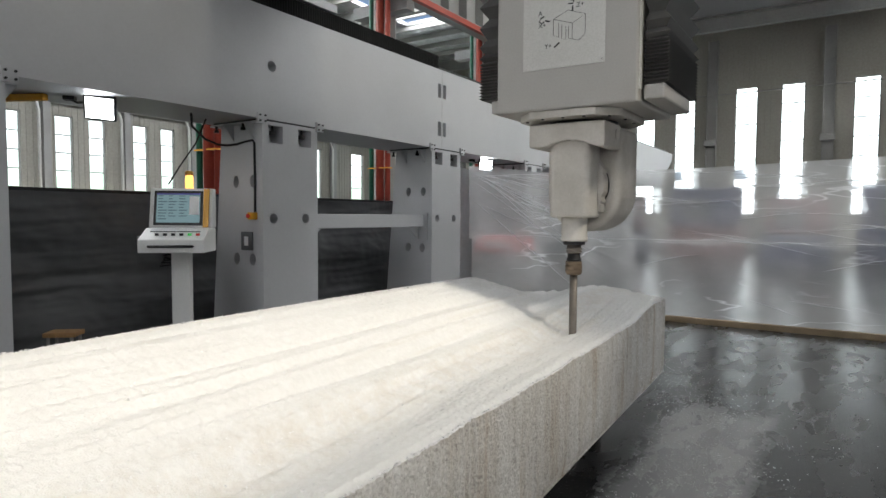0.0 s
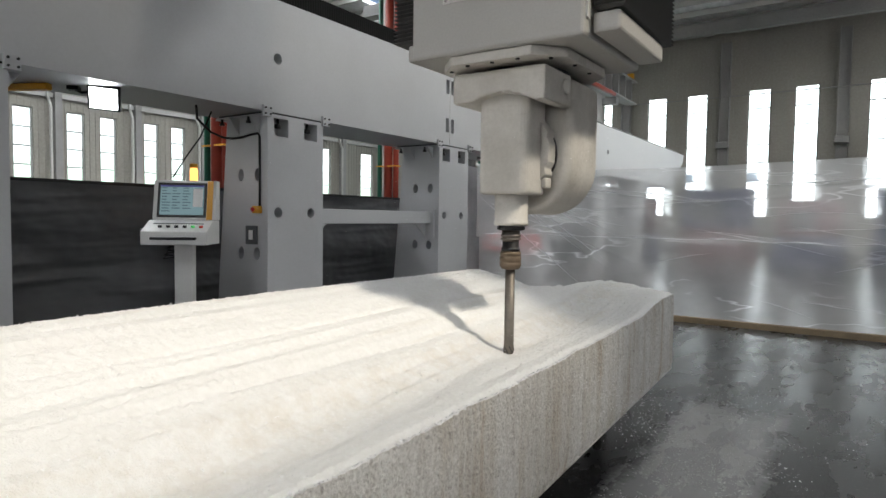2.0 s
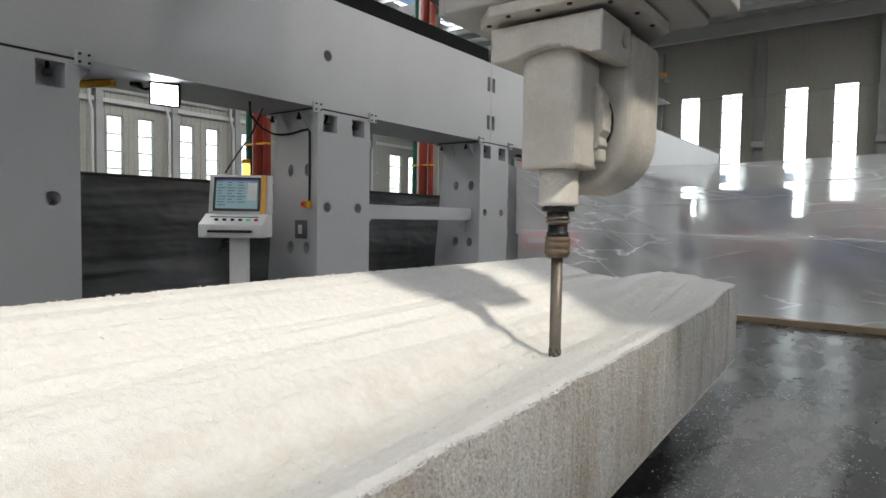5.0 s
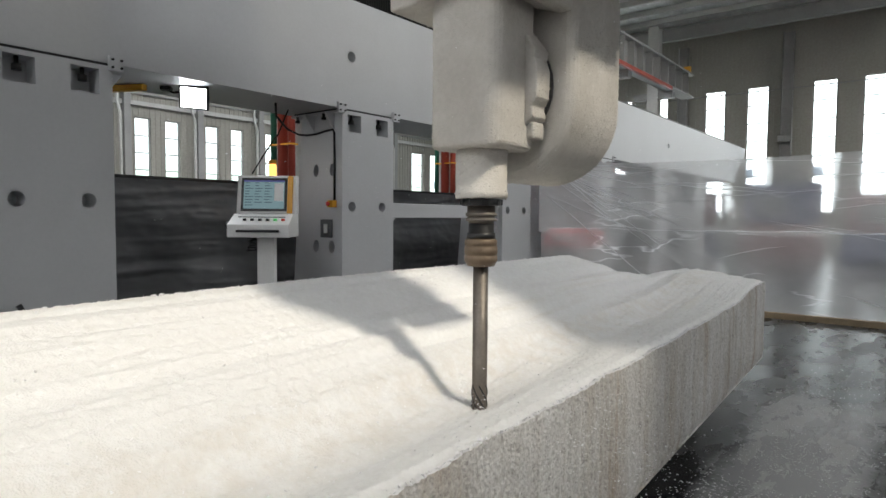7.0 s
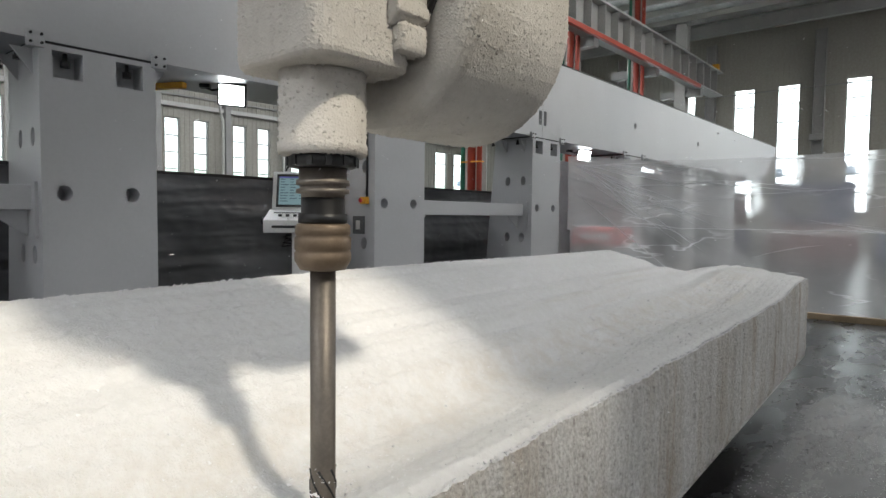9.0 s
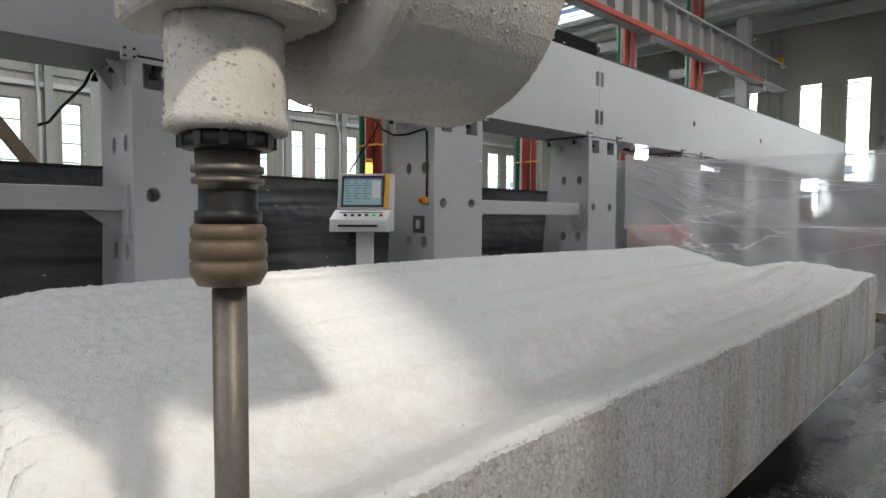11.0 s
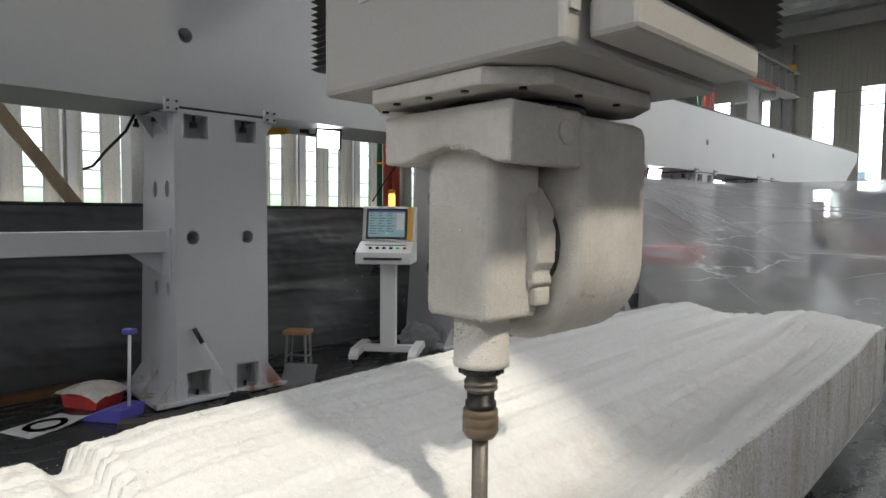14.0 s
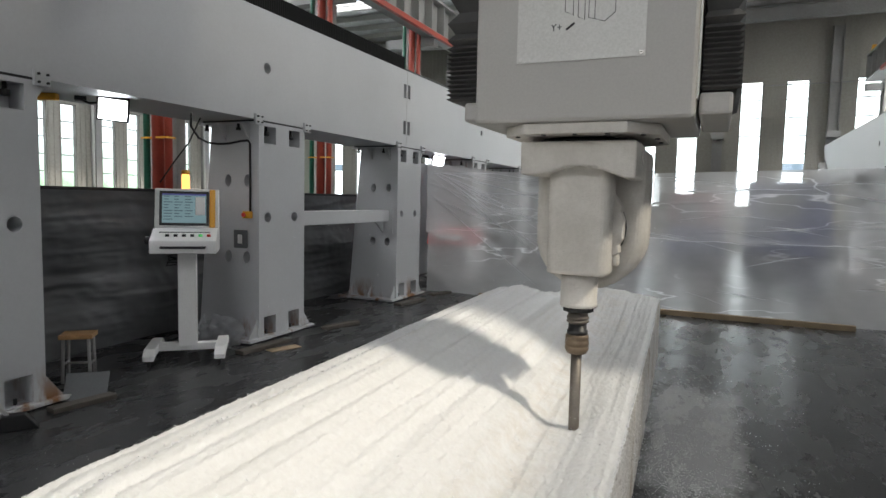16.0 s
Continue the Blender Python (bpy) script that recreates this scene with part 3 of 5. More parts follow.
def hall_column(x, y, pipes=True, group="crane columns"):
    ob = thing("hall_column", "grey steel hall column with red and green service pipes" if pipes else "grey steel hall column", "column", at=(x, y, 0), group=group)
    bm = bmesh.new()
    box(bm, -0.2, 0.2, -0.2, -0.18, 0, ROOF - 0.76), box(bm, -0.2, 0.2, 0.18, 0.2, 0, ROOF - 0.76), box(bm, -0.012, 0.012, -0.18, 0.18, 0, ROOF - 0.76)
    part("shaft", bm, STEELPALE, ob)
    if pipes:
        part("red_pipe", tube(bmesh.new(), [(0.16, -0.32, 0.0), (0.16, -0.32, ROOF - 0.8)], 0.09, 12), RED, ob, "dull red painted service pipe")
        part("red_pipe", tube(bmesh.new(), [(0.36, -0.30, 0.0), (0.36, -0.30, ROOF - 0.8)], 0.06, 12), RED, ob, "dull red painted service pipe")
        part("green_pipe", tube(bmesh.new(), [(-0.06, -0.34, 0.0), (-0.06, -0.34, ROOF - 0.8)], 0.05, 10), GREEN, ob, "green painted service pipe")
        part("clamp", boxed(-0.12, 0.43, -0.40, -0.22, 2.3, 2.325), YELLOW, ob, "yellow pipe clamp")
    part("bracket", boxed(-0.75, 0.75, -0.14, 0.14, 5.7, 5.949), STEELGREY, ob)
    return ob


for k in range(4):
    hall_column(-8.6, 11.45 + 4.3 * k, k < 3)
for y in (-5.9, -1.55, 2.78, 7.12):
    hall_column(-8.6, y, y > 7)
for k in range(5):
    hall_column(5.0, 10.6 + 4 * k, False)


def runway(x, y0, y1, side):
    ob = thing("crane_runway", "grey steel crane runway girder with web stiffeners", "crane runway", at=(x, 0, 0), group="crane runways")
    bm = bmesh.new()
    box(bm, -0.25, 0.25, y0, y1, 5.95, 6.0), box(bm, -0.25, 0.25, y0, y1, 6.82, 6.88), box(bm, -0.012, 0.012, y0, y1, 6.0, 6.82)
    part("girder", bm, STEELGREY, ob)
    y = y0 + 0.3
    while y < y1:
        part("stiffener", boxed(-0.235, -0.012, y - 0.02, y + 0.02, 6.0, 6.82), STEELGREY, ob)
        part("stiffener", boxed(0.012, 0.235, y - 0.02, y + 0.02, 6.0, 6.82), STEELGREY, ob)
        y += 0.8
    part("rail", boxed(-0.035, 0.035, y0, y1, 6.88, 6.96), STEEL, ob)
    part("conductor_bar", boxed(side * 0.34 - 0.05, side * 0.34 + 0.05, y0, y1 - 3, 5.78, 5.9), RED, ob, "red crane power rail")
    part("end_stop", boxed(-0.12, 0.12, y1 - 0.2, y1 - 0.02, 6.88, 7.2), YELLOW, ob, "yellow end stop")
    return ob


runway(-7.9, -10.0, 26.2, 1)
runway(4.4, 9.0, 26.2, -1)

# ---- the portal mill: two long beams on columns ----
COL_W, PITCH, COL_H, BEAM_Z0, BEAM_Z1 = 0.725, 2.86, 2.15, 2.19, 3.25
XL, XR = -4.5, 2.35


def mill_column(name, label):
    """Inner face in the plane x = 0, body towards -x, length along +y."""
    ob = thing(name, label, "machine column", group="mill columns")
    bm = bmesh.new()
    top_d, low_d, w = 0.60, 0.78, COL_W
    holed(bm, lambda u, v, d: (-d, u, v), 0, w, 0.04, COL_H,
          [(0.13, 1.24, 0.05), (0.555, 1.24, 0.05), (0.165, 2.055, 0.18, 0.17), (0.55, 2.055, 0.18, 0.17), (0.165, 0.145, 0.185, 0.19), (0.55, 0.145, 0.185, 0.19)], 0.16)

    def side(y, s):
        def at(u, v, d):
            dep = low_d + (top_d - low_d) * v / COL_H
            return (-u * dep, y + s * d, v)
        holed(bm, at, 0, 1, 0.04, COL_H, [(0.22, 1.60, 0.062), (0.60, 1.60, 0.062), (0.22, 0.84, 0.062), (0.55, 0.84, 0.062)], 0.16)
    side(0.0, 1), side(w, -1)
    b = [(-low_d, 0, 0.04), (-low_d, w, 0.04), (-top_d, w, COL_H), (-top_d, 0, COL_H)]
    bm.faces.new([bm.verts.new(p) for p in b])
    bm.faces.new([bm.verts.new(p) for p in [(0, 0, COL_H), (0, w, COL_H), (-top_d, w, COL_H), (-top_d, 0, COL_H)]])
    bm.faces.new([bm.verts.new(p) for p in [(0, 0, 0.04), (0, w, 0.04), (-low_d, w, 0.04), (-low_d, 0, 0.04)]])
    part("shaft", bm, PAINT, ob)
    part("cap_plate", boxed(-0.74, 0.0, -0.03, w + 0.03, COL_H, COL_H + 0.022), PAINT, ob)
    part("shim", boxed(-0.70, -0.004, -0.02, w + 0.02, COL_H + 0.022, BEAM_Z0), BLACK, ob, "thin black shim pack")
    for yy, s in ((0.0, -1), (w, 1)):
        for xx in (-0.12, -0.42):
            g = prism(bmesh.new(), [(yy, COL_H), (yy + s * 0.12, COL_H), (yy, COL_H - 0.16)], xx - 0.01, xx + 0.01, "X")
            part("gusset", g, PAINT, ob)
        for xx in (-0.03, -0.40, -0.72):
            g = prism(bmesh.new(), [(yy, 0.03), (yy + s * 0.14, 0.03), (yy, 0.22)], xx - 0.01, xx + 0.01, "X")
            part("foot_gusset", g, PAINT, ob)
    part("base_plate", boxed(-0.86, 0.03, -0.16, w + 0.16, 0.012, 0.04, bevel=0.004), PAINT, ob)
    for y in (-0.02, w + 0.02):
        c = boxed(0.0, 0.03, y - 0.05, y + 0.05, COL_H - 0.01, COL_H + 0.09, bevel=0.003)
        clamp = part("clamp_block", c, PAINT, ob)
        for dy, dz in ((-0.03, 0.065), (0.03, 0.065), (-0.03, 0.012), (0.03, 0.012)):
            part("bolt", lathe(bmesh.new(), [(0.009, 0.0), (0.009, 0.014)], 6, "X", (0.03, y + dy, COL_H + dz)), BLACK, clamp)
    for y in (0.165, 0.55):
        part("bolt", lathe(bmesh.new(), [(0.03, 2.05), (0.03, 2.09), (0.014, 2.09), (0.014, 2.14)], 8, "Z", (-0.05, y, 0)), BLACK, ob)
        part("levelling_bolt", lathe(bmesh.new(), [(0.05, 0.0), (0.05, 0.02), (0.012, 0.02), (0.012, 0.09)], 10, "Z", (-0.05, y, 0)), BLACK, ob)
    for y in (-0.1, w + 0.1):
        for xx in (-0.2, -0.6):
            part("bolt", lathe(bmesh.new(), [(0.024, 2.085), (0.024, 2.11), (0.014, 2.11), (0.014, 2.149)], 8, "Z", (xx, y * 0.6 + (0 if y < 0 else w * 0.4), 0)), BLACK, ob)
    return ob


COL_Y = [1.655 + PITCH * k for k in range(-1, 6)]
first = mill_column("mill_column", "grey-white painted steel machine column with bolt pockets")
first.matrix_basis = pose(XL, COL_Y[0], 0)
for y in COL_Y[1:]:
    copy_thing(first, pose(XL, y, 0))
for y in COL_Y[2:]:
    copy_thing(first, pose(XR, y + COL_W, 0, 0, 0, 180))


def mill_beam(name, x, s, label):
    """Long box beam; inner face at x, body towards -s."""
    ob = thing(name, label, "machine beam", group="mill beams")
    y0, y1, d = -2.6, 19.2, 0.8
    bm = bmesh.new()
    holes = [(y, 2.70, 0.052) for y in (1.75, 4.64, 10.65, 13.9)]
    for yy in (7.555, 7.675):
        holes += [(yy, 2.965, 0.075, 0.19), (yy, 2.455, 0.075, 0.19)]
    holed(bm, lambda u, v, dd: (x - s * dd, u, v), y0, y1, BEAM_Z0, BEAM_Z1, holes, 0.14)
    for q in ([(x, y0, BEAM_Z0), (x, y1, BEAM_Z0), (x - s * d, y1, BEAM_Z0), (x - s * d, y0, BEAM_Z0)],
              [(x, y0, BEAM_Z1), (x, y1, BEAM_Z1), (x - s * d, y1, BEAM_Z1), (x - s * d, y0, BEAM_Z1)],
              [(x - s * d, y0, BEAM_Z0), (x - s * d, y1, BEAM_Z0), (x - s * d, y1, BEAM_Z1), (x - s * d, y0, BEAM_Z1)],
              [(x, y0, BEAM_Z0), (x - s * d, y0, BEAM_Z0), (x - s * d, y0, BEAM_Z1), (x, y0, BEAM_Z1)]):
        bm.faces.new([bm.verts.new(p) for p in q])
    part("box_section", bm, PAINT, ob)
    part("tapered_end", prism(bmesh.new(), [(y1, BEAM_Z0), (y1, BEAM_Z1), (y1 + 1.6, BEAM_Z1), (y1 + 1.5, BEAM_Z1 - 0.25)], min(x, x - s * d), max(x, x - s * d), "X"), PAINT, ob)
    part("top_rail", boxed(*sorted((x - s * 0.1, x - s * 0.22)), y0, y1 + 1.4, BEAM_Z1, BEAM_Z1 + 0.07), BLACK, ob, "dark linear guide rail")
    bm = bmesh.new()
    rings = []
    for k in range(601):
        y, e = y0 + 0.02 + k * 0.0169, 0.006 if k % 2 else 0.0
        xa, xb = x - s * (0.02 + e), x - s * 0.34
        rings.append([bm.verts.new(q) for q in [(xa, y, BEAM_Z1 + 0.004), (xa, y, BEAM_Z1 + 0.185 - e), (xb, y, BEAM_Z1 + 0.2 - e), (xb, y, BEAM_Z1 + 0.004)]])
    for a, b in zip(rings, rings[1:]):
        for i in range(4):
            bm.faces.new((a[i], a[(i + 1) % 4], b[(i + 1) % 4], b[i]))
    bm.faces.new(rings[0]), bm.faces.new(rings[-1])
    part("rail_bellows", bm, RAILCLOTH, ob, "black pleated rail cover")
    part("seam", boxed(*sorted((x + s * 0.0005, x + s * 0.002)), 7.610, 7.614, BEAM_Z0 + 0.01, BEAM_Z1 - 0.01), STEELGREY, ob, "thin butt seam")
    return ob


mill_beam("mill_beam", XL, 1, "long grey-white steel box beam with holes and black rail cover")
mill_beam("mill_beam", XR, -1, "long grey-white steel box beam opposite the first")


def brace(y0, y1):
    ob = thing("tie_beam", "grey-white steel tie beam between two columns", "tie beam", group="tie beams")
    part("bar", boxed(XL - 0.30, XL - 0.12, y0, y1, 1.13, 1.29, bevel=0.006), PAINT, ob)
    for y, s in ((y0, 1), (y1, -1)):
        part("end_plate", boxed(XL - 0.33, XL - 0.06, *sorted((y + s * 0.002, y + s * 0.022)), 0.95, 1.31), PAINT, ob)
        part("gusset", prism(bmesh.new(), [(y + s * 0.022, 1.128), (y + s * 0.26, 1.128), (y + s * 0.022, 0.96)], XL - 0.22, XL - 0.20, "X"), PAINT, ob)
    return ob


brace(COL_Y[2] + COL_W, COL_Y[3])
brace(COL_Y[0] + COL_W, COL_Y[1])
brace(COL_Y[4] + COL_W, COL_Y[5])

# ---- the foam block on its sleepers ----
BLOCK = pose(-0.545, 0.0, 0.0, 0, 0, 2.61)
BW, BV0, BV1, BZ = 1.0, 0.13, 4.40, 0.33
CROSS = [(0.0, 0.738), (0.03, 0.748), (0.12, 0.734), (0.20, 0.726), (0.255, 0.733), (0.30, 0.748), (0.335, 0.776), (0.44, 0.83), (0.54, 0.872), (0.64, 0.915), (0.74, 0.952), (0.80, 0.957), (0.90, 0.94), (1.0, 0.89)]
CROSS_FAR = [(0.0, 0.775), (0.03, 0.785), (0.17, 0.812), (0.30, 0.83), (0.42, 0.84), (0.55, 0.82), (0.66, 0.785), (0.74, 0.775), (1.0, 0.76)]


def blend(x, a, b):
    x = min(1.0, max(0.0, (x - a) / (b - a)))
    return x * x * (3 - 2 * x)


def along(table, u):
    for (a, za), (b, zb) in zip(table, table[1:]):
        if u <= b:
            return za + (zb - za) * blend(u, a, b) if b - a > 0.11 else za + (zb - za) * (u - a) / (b - a)
    return table[-1][1]


def foam_height(u, v):
    far = blend(v + 0.25 * u, 3.55, 4.05)
    z = along(CROSS, u) * (1 - far) + along(CROSS_FAR, u) * far
    z += 0.012 * noise.noise((u * 9, v * 0.4, 3.1)) + 0.009 * noise.noise((u * 24, v * 0.6, 7.7))
    z -= 0.030 * (1 - blend(v, 1.5, 2.3)) * blend(u, 0.06, 0.2) * (1 - blend(u, 0.27, 0.36))
    z += 0.03 * blend(v, 3.1, 3.6) * blend(u, 0.04, 0.2) * (1 - blend(u, 0.26, 0.45)) * (1 - far)
    z += 0.010 * max(0.0, noise.noise((u * 11, v * 5, 6.0)) + 0.1) * (1 - blend(u, 0.30, 0.42))
    # terraces left by the passes of the cutter, each ending in a thin groove
    s = (u + 0.012 * noise.noise((u * 2, v * 0.6, 1.0)) + 0.004 * noise.noise((u * 9, v * 3.0, 8.0))) / 0.088
    f = s - math.floor(s)
    wear = 0.55 + 0.9 * noise.noise((math.floor(s) * 3.7, v * 0.9, 2.0))
    z += (0.023 * (blend(f, 0.60, 1.0) - f) - 0.006 * math.exp(-((f - 0.62) / 0.07) ** 2)) * max(0.3, wear) * (0.15 + 0.65 * blend(u, 0.24, 0.42)) * (1 - 0.5 * far)
    s2 = (u + 0.006 * noise.noise((u * 3, v * 0.8, 4.0))) / 0.031
    z -= 0.0022 * abs(math.sin(math.pi * s2))
    # scalloped steps at the near end
    cusp = abs(math.sin(math.pi * u / 0.036))
    rim = 0.345 + 0.030 * cusp
    z -= 0.012 * (1 - blend(v, 0.40, 0.50 + 0.014 * cusp)) + 0.055 * (1 - blend(v, rim - 0.020, rim)) - 0.042 * (1 - blend(v, 0.24, 0.29))
    z += 0.003 * noise.noise((u * 75, v * 55, 0.0)) + 0.003 * noise.noise((u * 150, v * 130, 5.0))
    return z


def foam_block():
    ob = thing("foam_block", "long white foam block with carved grooves and dirty grey sides", "foam block", at=BLOCK)
    bm = bmesh.new()
    nu, nv = 250, 600
    rows = []
    for j in range(nv + 1):
        v = BV0 + (BV1 - BV0) * j / nv
        row = []
        for i in range(nu + 1):
            u = BW * i / nu
            rag = 0.007 * noise.noise((u * 40, v * 40, 9.0)) + 0.006 * noise.noise((u * 110, v * 110, 2.0))
            uu = u + (rag if i in (0, nu) else 0)
            row.append(bm.verts.new((-uu, v + (rag if j in (0, nv) else 0), foam_height(u, v))))
        rows.append(row)
    for a, b in zip(rows, rows[1:]):
        for i in range(nu):
            bm.faces.new((a[i], b[i], b[i + 1], a[i + 1])).smooth = True
    rim = {"right": [r[0].co.copy() for r in rows], "left": [r[-1].co.copy() for r in rows], "near": [v.co.copy() for v in rows[0]], "far": [v.co.copy() for v in rows[-1]]}
    part("carved_top", bm, FOAM, ob, "rough carved white foam surface with long grooves")
    for key, out in (("right", (1, 0)), ("left", (-1, 0)), ("near", (0, -1)), ("far", (0, 1))):
        bm = bmesh.new()
        levels = 9
        grid = []
        for p in rim[key]:
            col = []
            for k in range(levels + 1):
                z = p.z + (BZ - p.z) * k / levels
                d = 0.0 if k == 0 else 0.006 * noise.noise((p.x * 25, p.y * 25, z * 25)) + 0.004
                if key == "right" and k == levels:
                    d -= 0.012
                col.append(bm.verts.new((p.x + out[0] * d, p.y + out[1] * d, z)))
            grid.append(col)
        for a, b in zip(grid, grid[1:]):
            for k in range(levels):
                bm.faces.new((a[k], b[k], b[k + 1], a[k + 1])).smooth = True
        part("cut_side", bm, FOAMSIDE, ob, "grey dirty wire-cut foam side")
    bm = bmesh.new()
    bm.faces.new([bm.verts.new(p) for p in [(0, BV0, BZ), (-BW, BV0, BZ), (-BW, BV1, BZ), (0, BV1, BZ)]])
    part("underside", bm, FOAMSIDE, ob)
    return ob


foam_block()
DARKWOOD = varied("dark_sleeper_wood", (0.07, 0.06, 0.05), 0.75, 0, 0.3, 4, 50, 0.3).m
for v in (0.75, 1.95, 3.05, 4.05):
    ob = thing("trestle", "dark low timber trestle under the foam block", "trestle", at=BLOCK @ pose(0, v, 0), group="block supports")
    part("crosspiece", boxed(-BW + 0.2, -0.22, -0.06, 0.06, 0.22, BZ - 0.002, bevel=0.006), DARKWOOD, ob)
    for x in (-BW + 0.3, -0.34):
        part("post", boxed(x - 0.05, x + 0.05, -0.05, 0.05, 0.0, 0.22, bevel=0.005), DARKWOOD, ob)

# ---- the milling head ----


def rounded_outline(w, d, r, n=6):
    pts = []
    for cx, cy, a0 in ((w - r, d - r, 0), (-w + r, d - r, 90), (-w + r, -d + r, 180), (w - r, -d + r, 270)):
        for k in range(n + 1):
            a = radians(a0 + 90 * k / n)
            pts.append((cx + r * math.cos(a), cy + r * math.sin(a)))
    return pts


def softened(bm, offset, segs=3, angle=40):
    bmesh.ops.recalc_face_normals(bm, faces=bm.faces)
    bmesh.ops.remove_doubles(bm, verts=bm.verts, dist=1e-5)
    edges = [e for e in bm.edges if len(e.link_faces) == 2 and e.calc_face_angle(0) > radians(angle)]
    bmesh.ops.bevel(bm, geom=edges, offset=offset, segments=segs, affect="EDGES", profile=0.5)
    return bm


def letters(text, size, at, parent, turn=(90, 0, 0)):
    cu = bpy.data.curves.new("lettering", "FONT")
    cu.body, cu.size, cu.extrude, cu.align_x, cu.align_y = text, size, 0.0004, "CENTER", "CENTER"
    tmp = bpy.data.objects.new("lettering", cu)
    me = bpy.data.meshes.new_from_object(tmp)
    bpy.data.objects.remove(tmp)
    me.materials.append(INK)
    ob = new("lettering", me)
    ob.parent = parent
    ob.matrix_basis = pose(*at, *turn)
    return ob


def bellows(x0, x1, y0, y1, z0, z1):
    bm = bmesh.new()
    rings, z, k = [], z0, 0
    while z < z1:
        open_up = max(0.0, z - z0 - 0.16)
        step = min(0.05, 0.0075 + open_up * 0.35)
        e = 0.004 if k % 2 else -0.009 - min(0.022, open_up * 0.12)
        rings.append([bm.verts.new(p) for p in [(x0 - e * 0.4, y0 - e, z), (x1 + e, y0 - e, z), (x1 + e, y1 + e, z), (x0 - e * 0.4, y1 + e, z)]])
        z += step
        k += 1
    for a, b in zip(rings, rings[1:]):
        for i in range(4):
            bm.faces.new((a[i], a[(i + 1) % 4], b[(i + 1) % 4], b[i]))
    bm.faces.new(rings[0]), bm.faces.new(rings[-1])
    return bm


def milling_head():
    """Origin: centre of the spindle nose's lower rim. The swivel arm lies on the +y side."""
    ob = thing("milling_head", "white five-axis milling head crusted with foam dust, turning cutter", "milling head")
    ram = part("ram", softened(boxed(-0.325, 0.348, -0.20, 0.38, 0.605, 3.9), 0.012, 2), RAMPAINT, ob, "square white painted vertical ram")
    part("edge_strip", boxed(0.3485, 0.354, -0.19, -0.165, 0.66, 3.8), ALU, ram)
    plate = part("axis_plate", boxed(-0.185, 0.204, -0.2035, -0.2005, 0.788, 1.126), ALU, ob, "thin grey metal plate engraved with axis arrows")
    for x in (-0.173, 0.192):
        for z in (0.800, 1.114):
            part("screw", lathe(bmesh.new(), [(0.006, -0.2062), (0.006, -0.2036)], 8, "Y", (x, 0, z)), STEEL, plate)
    face, dx, dz = -0.2040, 0.024, 0.021
    for text, x, z in (("A", -0.125, 1.02), ("C", 0.02, 1.075), ("X+", -0.115, 0.965), ("Y+", -0.085, 0.868), ("Z+", 0.065, 1.03)):
        letters(text, 0.03, (x + dx, face, z + dz), plate)
    for pts in ([(-0.105, 1.005), (-0.122, 0.998), (-0.13, 0.985), (-0.118, 0.975), (-0.105, 0.98)], [(0.02, 1.058), (0.036, 1.05), (0.03, 1.04), (0.01, 1.042)]):
        part("turn_arrow", tube(bmesh.new(), [(x + dx, face, z + dz) for x, z in pts], 0.003, 6), INK, plate)
    for a, b in (((-0.10, 0.985), (-0.078, 0.978)), ((-0.055, 0.86), (-0.03, 0.878)), ((0.03, 1.005), (0.03, 1.03))):
        part("axis_arrow", tube(bmesh.new(), [(a[0] + dx, face, a[1] + dz), (b[0] + dx, face, b[1] + dz)], 0.0035, 6), INK, plate)
    sketch = [[(-0.06, 0.985), (0.01, 1.015), (0.09, 0.985), (0.03, 0.955), (-0.06, 0.985)], [(-0.06, 0.985), (-0.06, 0.915), (-0.035, 0.90), (-0.035, 0.965)], [(0.03, 0.955), (0.03, 0.885), (0.06, 0.875), (0.09, 0.90), (0.09, 0.985)],
              [(-0.02, 0.955), (-0.02, 0.895), (0.0, 0.885), (0.0, 0.945)], [(0.012, 0.945), (0.012, 0.89), (0.03, 0.885)]]
    for line in sketch:
        part("engraved_line", tube(bmesh.new(), [(x + dx, face, z + dz) for x, z in line], 0.0011, 4), INK, plate)
    for s, name in ((1, "right"), (-1, "left")):
        x0, x1 = (0.354, 0.445) if s > 0 else (-0.385, -0.330)
        tray = softened(boxed(x0, x1, -0.145, 0.35, 0.620, 0.685), 0.010, 2)
        part("bellows_tray", tray, RAMPAINT, ob, "white steel tray under the bellows")
        b = bellows(0.36, 0.462, -0.156, 0.412, 0.689, 3.7)
        if s < 0:
            for v in b.verts:
                v.co.x = -v.co.x + 0.02
        part("bellows", b, BELLOWS, ob, "black pleated rubber bellows")
    flange = prism(bmesh.new(), [(-0.25, -0.09), (-0.16, -0.185), (0.16, -0.185), (0.25, -0.09), (0.25, 0.27), (0.16, 0.36), (-0.16, 0.36), (-0.25, 0.27)], 0.57, 0.604, "Z")
    flange = part("flange", softened(flange, 0.004, 2), CRUST, ob, "eight-sided white mounting flange")
    for x, y in ((-0.2, -0.115), (-0.1, -0.165), (0.0, -0.165), (0.1, -0.165), (0.2, -0.115), (0.23, 0.02), (0.23, 0.16)):
        part("bolt", lathe(bmesh.new(), [(0.008, 0.5655), (0.008, 0.5698)], 8, "Z", (x, y, 0)), BLACK, flange)
    part("swivel_ring", lathe(bmesh.new(), [(0.17, 0.552), (0.17, 0.57)], 32, "Z", (0, 0.09, 0)), BLACK, ob, "dark gap ring")
    # yoke: a block with an arched underside, and the arm with its round lower end
    arch = [(-0.185, 0.445), (-0.185, 0.552), (0.185, 0.552), (0.185, 0.435), (0.15, 0.435)]
